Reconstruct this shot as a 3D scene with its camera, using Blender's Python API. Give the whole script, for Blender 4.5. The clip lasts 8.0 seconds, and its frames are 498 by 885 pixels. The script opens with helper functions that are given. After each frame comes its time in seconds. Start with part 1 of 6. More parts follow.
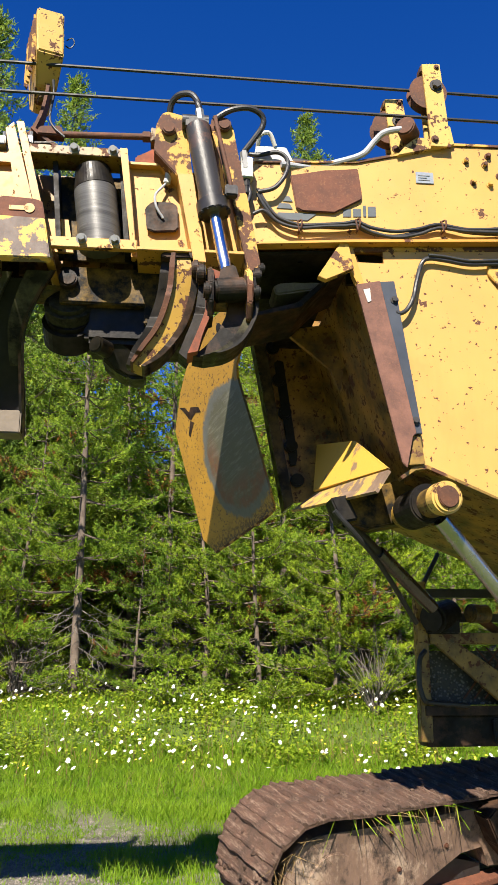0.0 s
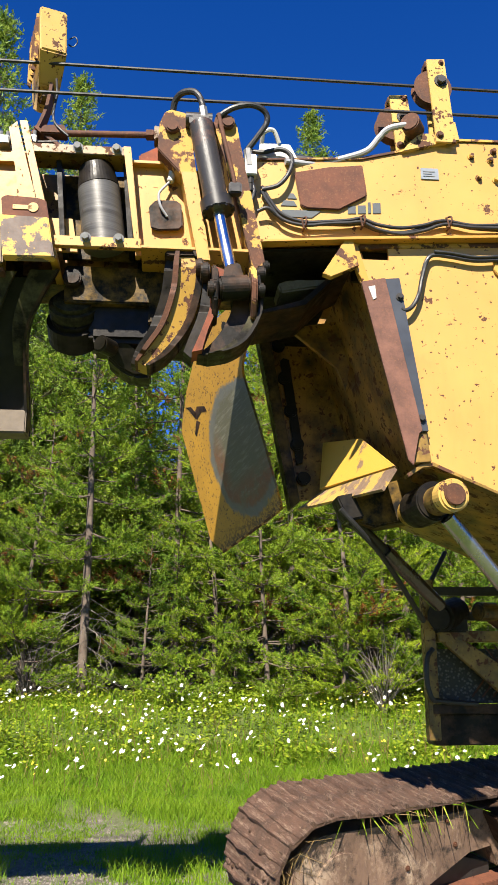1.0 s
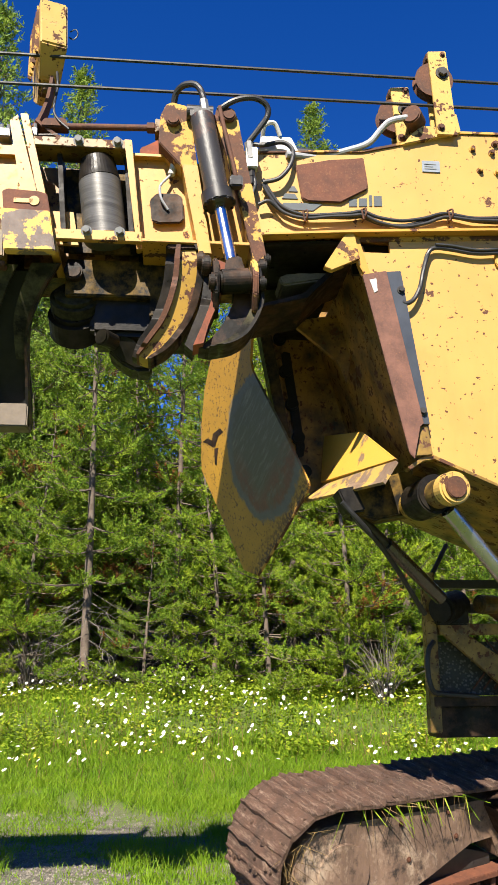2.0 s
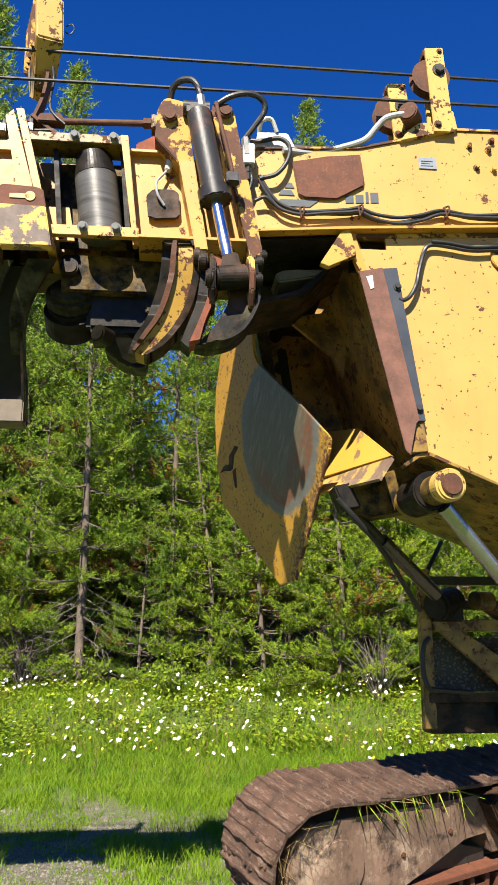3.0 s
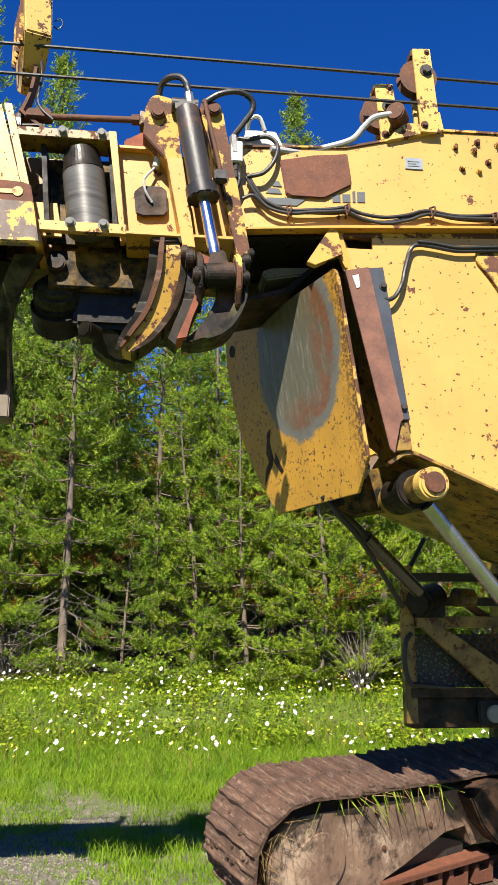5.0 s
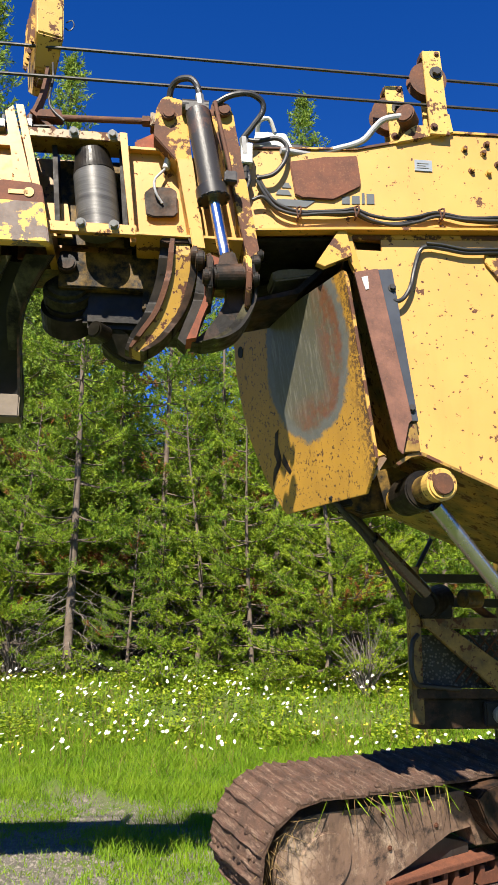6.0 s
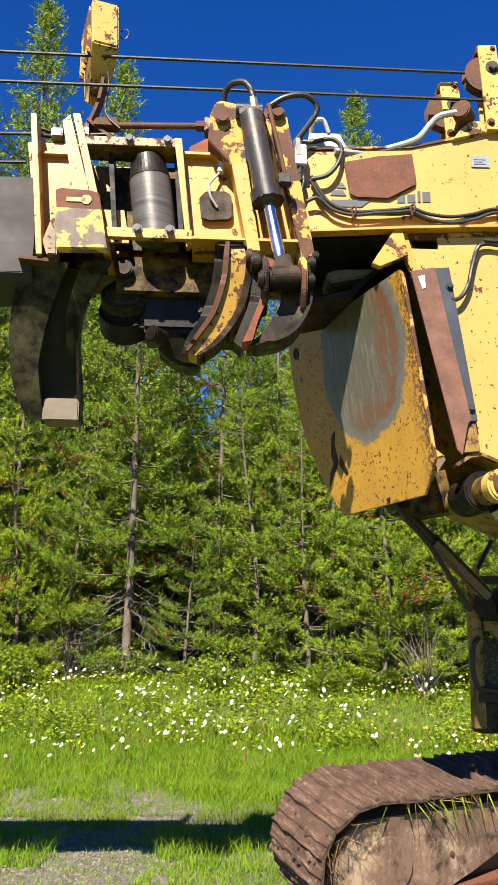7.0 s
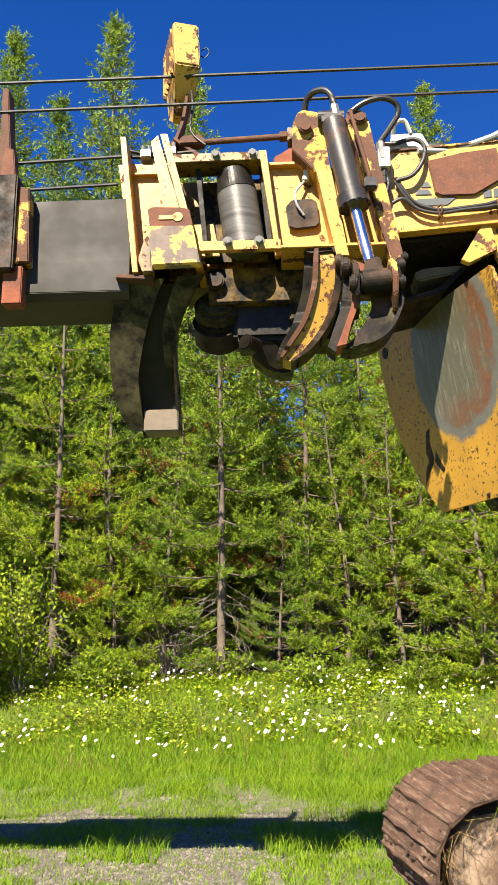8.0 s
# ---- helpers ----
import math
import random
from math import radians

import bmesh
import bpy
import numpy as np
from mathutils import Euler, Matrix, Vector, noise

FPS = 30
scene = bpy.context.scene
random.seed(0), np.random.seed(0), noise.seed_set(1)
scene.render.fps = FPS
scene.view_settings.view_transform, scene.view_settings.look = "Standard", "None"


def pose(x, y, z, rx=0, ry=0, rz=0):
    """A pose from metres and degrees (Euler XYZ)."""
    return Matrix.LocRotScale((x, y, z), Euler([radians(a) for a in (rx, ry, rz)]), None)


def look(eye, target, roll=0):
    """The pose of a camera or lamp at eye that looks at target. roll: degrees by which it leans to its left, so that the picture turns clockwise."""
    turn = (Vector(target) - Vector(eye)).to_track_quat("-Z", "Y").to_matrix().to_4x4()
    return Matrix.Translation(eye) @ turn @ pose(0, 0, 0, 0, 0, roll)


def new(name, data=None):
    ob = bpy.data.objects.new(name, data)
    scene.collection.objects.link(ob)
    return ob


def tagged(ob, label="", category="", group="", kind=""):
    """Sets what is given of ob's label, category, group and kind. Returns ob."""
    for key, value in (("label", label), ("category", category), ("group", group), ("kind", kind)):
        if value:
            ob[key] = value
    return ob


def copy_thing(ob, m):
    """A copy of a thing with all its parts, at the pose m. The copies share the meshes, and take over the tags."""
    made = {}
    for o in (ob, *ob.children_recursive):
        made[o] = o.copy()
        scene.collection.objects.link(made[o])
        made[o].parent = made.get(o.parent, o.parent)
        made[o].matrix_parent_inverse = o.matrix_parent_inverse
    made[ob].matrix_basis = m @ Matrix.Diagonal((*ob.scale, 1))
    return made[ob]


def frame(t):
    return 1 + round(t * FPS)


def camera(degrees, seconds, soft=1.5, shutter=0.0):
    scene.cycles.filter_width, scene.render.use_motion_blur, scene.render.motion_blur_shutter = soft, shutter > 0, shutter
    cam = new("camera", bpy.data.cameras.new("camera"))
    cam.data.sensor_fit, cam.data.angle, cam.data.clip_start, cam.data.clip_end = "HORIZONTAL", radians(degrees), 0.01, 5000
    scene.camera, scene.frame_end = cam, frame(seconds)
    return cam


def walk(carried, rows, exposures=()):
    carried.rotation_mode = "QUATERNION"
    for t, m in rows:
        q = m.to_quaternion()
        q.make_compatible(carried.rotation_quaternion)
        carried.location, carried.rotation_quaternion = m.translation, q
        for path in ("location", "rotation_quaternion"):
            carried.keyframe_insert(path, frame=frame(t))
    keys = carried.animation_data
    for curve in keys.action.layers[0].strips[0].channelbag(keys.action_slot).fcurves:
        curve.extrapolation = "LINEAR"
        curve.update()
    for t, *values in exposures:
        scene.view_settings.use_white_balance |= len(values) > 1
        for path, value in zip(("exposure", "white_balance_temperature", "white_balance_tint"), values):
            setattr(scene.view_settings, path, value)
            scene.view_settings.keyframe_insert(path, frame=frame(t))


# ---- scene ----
cam = camera(32.96, 8.0, soft=0.9)
walk(cam, [
    (0.0, pose(0.000, 0.000, 1.750, 104.999, 0.012, -0.001)),
    (0.5, pose(0.006, 0.006, 1.756, 104.887, 0.021, 0.325)),
    (1.0, pose(0.014, 0.015, 1.755, 104.884, 0.178, 0.590)),
    (1.5, pose(0.015, 0.010, 1.749, 104.686, 0.209, 0.743)),
    (3.0, pose(0.004, 0.011, 1.750, 104.228, 0.201, 0.295)),
    (3.5, pose(0.005, 0.009, 1.749, 104.116, 0.105, 0.068)),
    (4.0, pose(0.003, -0.006, 1.756, 103.960, 0.085, -0.324)),
    (4.5, pose(0.000, -0.014, 1.760, 103.836, 0.060, -0.860)),
    (6.0, pose(-0.026, -0.043, 1.757, 103.828, -0.333, -0.590)),
    (6.5, pose(-0.037, -0.045, 1.757, 103.843, -0.595, 0.576)),
    (7.0, pose(-0.042, -0.049, 1.761, 103.866, -0.707, 3.104)),
    (7.5, pose(-0.050, -0.088, 1.756, 103.777, 0.203, 8.063)),
    (8.0, pose(-0.153, -0.172, 1.762, 103.810, 0.564, 8.831)),
], [(0.0, 1.30, 6500, 13), (6.5, 1.30, 6500, 13), (7.5, 1.56, 7000, 13), (8.0, 1.62, 7050, 13)])

# ---- daylight ----
SUN_EL, SUN_AZ = 45.0, 14.0          # height, and turn to the left of straight behind the eye
world = bpy.data.worlds.new("sky")
scene.world = world
world.use_nodes = True
wn = world.node_tree
sky = wn.nodes.new("ShaderNodeTexSky")
sky.sky_type, sky.sun_disc = 'NISHITA', False
sky.sun_elevation, sky.sun_rotation = radians(SUN_EL), radians(180 + SUN_AZ)
sky.air_density, sky.dust_density, sky.ozone_density, sky.altitude = 1.0, 0.0, 4.0, 900
deep = wn.nodes.new("ShaderNodeHueSaturation")        # the clear mountain air's deep blue
deep.inputs["Hue"].default_value, deep.inputs["Saturation"].default_value, deep.inputs["Value"].default_value = 0.519, 1.34, 1.0
wn.links.new(sky.outputs[0], deep.inputs["Color"])
wn.links.new(deep.outputs[0], wn.nodes["Background"].inputs[0])
wn.nodes["Background"].inputs[1].default_value = 0.064
sun = new("sun", bpy.data.lights.new("sun", 'SUN'))
sun.data.energy, sun.data.angle, sun.data.color = 5.0, radians(0.53), (1.0, 0.93, 0.78)
_e, _a = radians(SUN_EL), radians(SUN_AZ)
sun.matrix_world = look((0, 0, 30), Vector((0, 0, 30)) - Vector((-math.sin(_a) * math.cos(_e), -math.cos(_a) * math.cos(_e), math.sin(_e))))

# ---- materials ----


class Nodes:
    """A short way to write node materials."""

    def __init__(self, name, rough=0.6, metal=0.0):
        self.mat = bpy.data.materials.new(name)
        self.mat.use_nodes = True
        self.t = self.mat.node_tree
        self.bsdf = self.t.nodes["Principled BSDF"]
        self.bsdf.inputs["Roughness"].default_value = rough
        self.bsdf.inputs["Metallic"].default_value = metal
        self.co = self.t.nodes.new("ShaderNodeTexCoord").outputs["Object"]

    def link(self, a, b):
        self.t.links.new(a, b)

    def noise(self, scale, detail=4.0, rough=0.6, stretch=None):
        n = self.t.nodes.new("ShaderNodeTexNoise")
        n.inputs["Scale"].default_value, n.inputs["Detail"].default_value = scale, detail
        n.inputs["Roughness"].default_value = rough
        src = self.co
        if stretch:
            m = self.t.nodes.new("ShaderNodeMapping")
            m.inputs["Scale"].default_value = stretch
            self.link(src, m.inputs[0])
            src = m.outputs[0]
        self.link(src, n.inputs["Vector"])
        return n.outputs["Fac"]

    def ramp(self, fac, lo, hi, a=0.0, b=1.0):
        n = self.t.nodes.new("ShaderNodeMapRange")
        n.inputs[1].default_value, n.inputs[2].default_value = lo, hi
        n.inputs[3].default_value, n.inputs[4].default_value = a, b
        self.link(fac, n.inputs[0])
        return n.outputs[0]

    def math(self, op, a, b):
        n = self.t.nodes.new("ShaderNodeMath")
        n.operation = op
        for k, v in enumerate((a, b)):
            if isinstance(v, (int, float)):
                n.inputs[k].default_value = v
            else:
                self.link(v, n.inputs[k])
        return n.outputs[0]

    def mix(self, fac, a, b):
        n = self.t.nodes.new("ShaderNodeMix")
        n.data_type = 'RGBA'
        for k, v in ((0, fac), (6, a), (7, b)):
            if isinstance(v, tuple):
                n.inputs[k].default_value = (*v, 1)
            elif isinstance(v, (int, float)):
                n.inputs[k].default_value = v
            else:
                self.link(v, n.inputs[k])
        return n.outputs[2]

    def colour(self, c):
        self.link(c, self.bsdf.inputs["Base Color"])

    def rough(self, r):
        self.link(r, self.bsdf.inputs["Roughness"])

    def metal(self, r):
        self.link(r, self.bsdf.inputs["Metallic"])

    def bump(self, h, strength=0.3, dist=0.005):
        n = self.t.nodes.new("ShaderNodeBump")
        n.inputs["Strength"].default_value, n.inputs["Distance"].default_value = strength, dist
        self.link(h, n.inputs["Height"])
        self.link(n.outputs[0], self.bsdf.inputs["Normal"])

    def random(self):
        return self.t.nodes.new("ShaderNodeObjectInfo").outputs["Random"]

    def island(self):
        return self.t.nodes.new("ShaderNodeNewGeometry").outputs["Random Per Island"]

    def axis(self, k):
        n = self.t.nodes.new("ShaderNodeSeparateXYZ")
        self.link(self.co, n.inputs[0])
        return n.outputs[k]


RUST, RUST_DARK, GREASE = (0.118, 0.0407, 0.0163), (0.0444, 0.0207, 0.0133), (0.0070, 0.0060, 0.0048)


def painted(name, base, chip=0.62, grime=0.35, grime_scale=2.5, rough=0.42):
    """Old machine paint: faded patches, small rust chips, larger worn areas, greasy film."""
    n = Nodes(name, rough)
    fade = n.ramp(n.noise(1.7, 3), 0.35, 0.7)
    c = n.mix(fade, base, tuple(v * 0.86 for v in base))
    streak = n.ramp(n.noise(5, 5, 0.7, (1.0, 1.0, 0.22)), 0.52, 0.8)
    c = n.mix(n.math('MULTIPLY', streak, grime), c, (0.148, 0.0851, 0.0222))
    film = n.ramp(n.noise(grime_scale, 5, 0.65), 0.66 - 0.28 * grime, 0.86 - 0.2 * grime)
    c = n.mix(n.math('MULTIPLY', film, min(1.0, grime * 1.2)), c, (0.026, 0.018, 0.009))
    small = n.ramp(n.noise(30, 3, 0.55), chip + 0.075, chip + 0.10)
    patch = n.ramp(n.noise(7, 7, 0.68), chip + 0.035, chip + 0.055)
    wear = n.math('MAXIMUM', small, patch)
    rust = n.mix(n.noise(60, 3), RUST_DARK, RUST)
    c = n.mix(wear, c, rust)
    n.colour(c)
    n.rough(n.math('MAXIMUM', n.ramp(wear, 0, 1, rough, 0.85), n.ramp(n.noise(14, 4), 0.3, 0.8, rough - 0.12, rough + 0.15)))
    n.bump(n.math('SUBTRACT', n.math('MULTIPLY', n.noise(45, 4), 0.25), wear), 0.35, 0.003)
    return n.mat


def rusty(name, a=RUST, b=RUST_DARK, paint=None, amount=0.5, rough=0.8):
    n = Nodes(name, rough)
    c = n.mix(n.ramp(n.noise(9, 6, 0.7), 0.3, 0.7), a, b)
    c = n.mix(n.ramp(n.noise(70, 3), 0.55, 0.8, 0, 0.6), c, (0.222, 0.0962, 0.0444))
    if paint:
        k = n.ramp(n.noise(5.5, 7, 0.66), 0.5 + 0.2 * (0.5 - amount), 0.53 + 0.2 * (0.5 - amount))
        c = n.mix(k, c, paint)
    n.colour(c)
    n.bump(n.noise(55, 6, 0.7), 0.5, 0.004)
    return n.mat


def greasy(name, base, gloss=0.35):
    n = Nodes(name, gloss)
    n.bsdf.inputs["Specular IOR Level"].default_value = 0.22
    c = n.mix(n.ramp(n.noise(6, 6, 0.7), 0.42, 0.62), GREASE, base)
    n.colour(c)
    n.rough(n.ramp(n.noise(11, 4), 0.3, 0.7, gloss - 0.1, gloss + 0.35))
    n.bump(n.noise(30, 5), 0.4, 0.004)
    return n.mat


def plain(name, base, rough=0.5, metal=0.0, vary=0.25, scale=20, bump=0.15):
    n = Nodes(name, rough, metal)
    n.colour(n.mix(n.noise(scale, 5, 0.65), tuple(v * (1 - vary) for v in base), tuple(min(1, v * (1 + vary)) for v in base)))
    n.rough(n.ramp(n.noise(scale * 0.6, 4), 0.3, 0.7, max(0.03, rough - 0.1), min(1, rough + 0.12)))
    n.bump(n.noise(scale * 3, 4), bump, 0.002)
    return n.mat


YEL = (0.51, 0.262, 0.038)
yellow = painted("yellow_paint", YEL, 0.585, 0.28)
yellow_side = painted("yellow_side_plate_paint", (0.535, 0.298, 0.076), 0.575, 0.14)
yellow_dirty = painted("yellow_greasy_paint", (0.311, 0.185, 0.0333), 0.535, 1.0, 4.0)
# darker base and more film than the outer yellow; for inner and under faces
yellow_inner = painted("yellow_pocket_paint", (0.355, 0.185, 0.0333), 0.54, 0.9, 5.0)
yellow_block = painted("yellow_chipped_paint", (0.548, 0.348, 0.0888), 0.55, 0.15)
rust = rusty("rusty_steel")
rust_paint = rusty("rusty_steel_with_yellow_paint", paint=(0.488, 0.281, 0.0592), amount=0.5)
rust_red = rusty("brown_red_plate", (0.148, 0.0481, 0.0222), (0.074, 0.0266, 0.0148))
rust_orange = rusty("red_orange_primer", (0.266, 0.0592, 0.0222), (0.0888, 0.0296, 0.0148))
dark_steel = plain("dark_worn_steel", (0.0555, 0.0518, 0.0488), 0.45, 0.55, 0.45, 9, 0.3)
# blue-grey of the post's side turned from the sun, shade included
shaded_steel = plain("shaded_side_steel", (0.0407, 0.0481, 0.0629), 0.5, 0.3, 0.4, 8, 0.25)
grease = greasy("black_grease", (0.020, 0.0155, 0.011))
grease_rust = greasy("greasy_rust", (0.0629, 0.0333, 0.0192), 0.45)
# greasy yellow, darkened so that its colour holds the shade under the head
oily_shaded_yellow = greasy("oily_shaded_yellow_paint", (0.17, 0.10, 0.018), 0.5)
worn_green = greasy("worn_green_grey_steel", (0.064, 0.057, 0.028), 0.6)
black_paint = plain("black_cylinder_paint", (0.0259, 0.0237, 0.0222), 0.38, 0.0, 0.6, 14, 0.2)
chrome = plain("chrome", (0.85, 0.85, 0.85), 0.16, 1.0, 0.05, 8, 0.02)
steel = plain("bright_worn_steel", (0.20, 0.20, 0.195), 0.45, 0.3, 0.3, 25, 0.15)
pipe_grey = plain("grey_pipe", (0.42, 0.42, 0.42), 0.24, 0.9, 0.2, 10, 0.06)
rubber = plain("black_rubber_hose", (0.0163, 0.0163, 0.0178), 0.5, 0.0, 0.4, 40, 0.15)
grey_hose = plain("grey_sleeve_hose", (0.296, 0.303, 0.318), 0.6, 0.0, 0.15, 40, 0.2)
tube_grey = plain("grey_beam_steel", (0.024, 0.021, 0.019), 0.7, 0.0, 0.2, 4, 0.12)
white_paint = plain("white_paint", (0.503, 0.496, 0.459), 0.5, 0.0, 0.15, 12, 0.15)
label_grey = plain("grey_label", (0.252, 0.281, 0.311), 0.4, 0.2, 0.15, 60, 0.05)
logo_grey = plain("dark_grey_logo_paint", (0.0629, 0.074, 0.0814), 0.5, 0.0, 0.3, 25, 0.1)
# flat black for holes and hollows, their inner shade given as colour
black = plain("hollow_shade_black", (0.00592, 0.00592, 0.00592), 0.7, 0.0, 0.3, 10, 0.1)
dead_wood = plain("dead_grey_wood", (0.148, 0.126, 0.107), 0.9, 0.0, 0.4, 8, 0.5)


def roller_steel():
    n = Nodes("scuffed_roller_steel", 0.4)
    band = n.ramp(n.noise(3, 6, 0.7, (0.4, 0.4, 9.0)), 0.35, 0.68)
    c = n.mix(band, (0.045, 0.043, 0.039), (0.15, 0.145, 0.136))
    c = n.mix(n.ramp(n.noise(20, 5), 0.6, 0.75), c, (0.074, 0.0592, 0.0444))
    n.colour(c)
    n.metal(n.ramp(band, 0, 1, 0.05, 0.3))
    n.bump(band, 0.2, 0.002)
    return n.mat


roller_mat = roller_steel()


def flap_material():
    """Yellow butt plate, rubbed by log ends to grey and rusty steel round its middle."""
    n = Nodes("worn_yellow_flap_paint", 0.45)
    x, z = n.axis(0), n.axis(2)
    wob = n.math('ADD', n.math('MULTIPLY', n.math('SUBTRACT', n.noise(3.2, 6, 0.6), 0.5), 0.30), n.math('MULTIPLY', n.math('SUBTRACT', n.noise(24, 6, 0.75), 0.5), 0.22))
    u, w = n.math('ADD', x, 0.62), n.math('ADD', z, 0.30)
    r2 = n.math('ADD', n.math('POWER', n.math('DIVIDE', u, 0.54), 2.0), n.math('POWER', n.math('DIVIDE', w, 0.57), 2.0))
    r = n.math('ADD', n.math('POWER', r2, 0.5), wob)
    base = n.mix(n.ramp(n.noise(2.2, 4), 0.3, 0.7), (0.50, 0.27, 0.030), (0.38, 0.205, 0.028))
    speck = n.ramp(n.noise(42, 4, 0.65), 0.585, 0.62)
    edge = n.math('MULTIPLY', n.ramp(x, -0.16, -0.03), n.ramp(n.noise(48, 5, 0.7), 0.47, 0.52))
    scrape = n.ramp(n.noise(5, 7, 0.7, (1.0, 1.0, 0.55)), 0.62, 0.65)
    chips = n.math('MAXIMUM', n.math('MAXIMUM', speck, scrape), edge)
    base = n.mix(chips, base, n.mix(n.noise(60, 3), (0.05, 0.028, 0.014), (0.15, 0.075, 0.03)))
    ring = n.mix(n.noise(14, 6, 0.7), (0.082, 0.086, 0.076), (0.18, 0.178, 0.155))
    rustc = n.mix(n.noise(28, 6, 0.7), (0.085, 0.045, 0.028), (0.24, 0.105, 0.05))
    scratch = n.ramp(n.noise(11, 6, 0.75, (2.6, 1, 0.35)), 0.5, 0.72)
    greyc = n.mix(scratch, (0.11, 0.105, 0.070), (0.25, 0.24, 0.19))
    # rust gathers low and along the near side of the rubbed field
    side = n.math('MAXIMUM', n.ramp(u, 0.16, 0.30), n.math('MULTIPLY', n.ramp(w, -0.26, -0.40), n.ramp(u, -0.35, -0.05)))
    rub = n.mix(n.math('MULTIPLY', side, n.ramp(n.noise(4.5, 6, 0.7), 0.36, 0.52)), greyc, rustc)
    c = n.mix(n.ramp(r, 1.06, 1.0), base, ring)
    c = n.mix(n.ramp(r, 0.92, 0.84), c, rub)
    n.colour(c)
    n.rough(n.ramp(r, 0.9, 1.1, 0.42, 0.5))
    n.metal(n.ramp(r, 0.9, 1.05, 0.08, 0.0))
    n.bump(n.math('SUBTRACT', n.math('MULTIPLY', n.noise(40, 4), 0.3), chips), 0.3, 0.002)
    return n.mat


flap_mat = flap_material()


def earthy(name, mud=(0.060, 0.034, 0.022), iron=(0.155, 0.080, 0.050)):
    n = Nodes(name, 0.85)
    c = n.mix(n.ramp(n.noise(6, 6, 0.7), 0.35, 0.65), mud, iron)
    # pale streaks paint lit highlights onto the mud
    c = n.mix(n.ramp(n.noise(9, 8, 0.8, (3.0, 0.6, 1.0)), 0.52, 0.66), c, (0.32, 0.215, 0.15))
    c = n.mix(n.math('MULTIPLY', n.random(), 0.35), c, (0.055, 0.036, 0.026))
    n.colour(c)
    n.bump(n.noise(20, 8, 0.8), 1.0, 0.03)
    return n.mat


muddy = earthy("mud_and_rust")


def track_frame_paint():
    n = Nodes("worn_track_frame", 0.5)
    c = n.mix(n.ramp(n.noise(4, 6, 0.7, (1, 1, 0.35)), 0.38, 0.66), (0.10, 0.064, 0.046), (0.23, 0.145, 0.10))
    c = n.mix(n.ramp(n.noise(2.6, 8, 0.8, (1, 1, 0.6)), 0.53, 0.66), c, (0.42, 0.31, 0.22))
    c = n.mix(n.ramp(n.noise(7, 6, 0.75), 0.52, 0.66), c, (0.035, 0.026, 0.022))
    n.colour(c)
    n.bump(n.noise(30, 6), 0.5, 0.006)
    return n.mat


frame_mat = track_frame_paint()
bark = rusty("grey_brown_bark", (0.17, 0.135, 0.105), (0.06, 0.045, 0.035), rough=0.95)


def needles(name, a, b, tip=(0.16, 0.22, 0.03), glow=0.30):
    """Foliage: colour changes from bough to bough, a little from leaf to leaf and from plant to plant."""
    n = Nodes(name, 0.6)
    n.bsdf.inputs["Specular IOR Level"].default_value = 0.18
    isl = n.island()
    bough = n.ramp(n.noise(2.4, 3, 0.6), 0.34, 0.66)
    c = n.mix(n.math('ADD', n.math('MULTIPLY', bough, 0.65), n.math('MULTIPLY', isl, 0.35)), a, b)
    c = n.mix(n.ramp(isl, 0.86, 1.0, 0, 0.6), c, tip)
    c = n.mix(n.math('MULTIPLY', n.random(), 0.5), c, (a[0] * 0.5, a[1] * 0.72, a[2] * 1.6))
    n.colour(c)
    tr = n.t.nodes.new("ShaderNodeBsdfTranslucent")
    n.link(c, tr.inputs[0])
    mixs = n.t.nodes.new("ShaderNodeMixShader")
    mixs.inputs[0].default_value = glow
    n.link(n.bsdf.outputs[0], mixs.inputs[1])
    n.link(tr.outputs[0], mixs.inputs[2])
    n.link(mixs.outputs[0], n.t.nodes["Material Output"].inputs[0])
    return n.mat


# brighter and wider in range than real needles, to carry sunlit tips
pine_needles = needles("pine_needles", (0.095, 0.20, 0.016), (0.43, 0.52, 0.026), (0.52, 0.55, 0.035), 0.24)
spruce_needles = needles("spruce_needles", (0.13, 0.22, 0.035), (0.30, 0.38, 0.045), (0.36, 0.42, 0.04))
brown_needles = needles("brown_dead_needles", (0.22, 0.085, 0.02), (0.34, 0.15, 0.03), (0.34, 0.10, 0.03))
leaf_green = needles("shrub_leaves", (0.13, 0.22, 0.010), (0.29, 0.35, 0.02), (0.38, 0.37, 0.03))
grass_green = needles("grass_blades", (0.13, 0.25, 0.008), (0.27, 0.38, 0.015), (0.38, 0.35, 0.06))
straw = needles("dry_straw", (0.20, 0.13, 0.05), (0.30, 0.20, 0.08), (0.25, 0.17, 0.07))
gravel_mat = plain("grey_gravel", (0.17, 0.15, 0.12), 0.95, 0.0, 0.5, 9, 0.3)
petal = plain("white_petals", (0.70, 0.70, 0.66), 0.6, 0.0, 0.05, 30, 0.0)
yolk = plain("yellow_flowers", (0.62, 0.48, 0.03), 0.6, 0.0, 0.15, 30, 0.0)


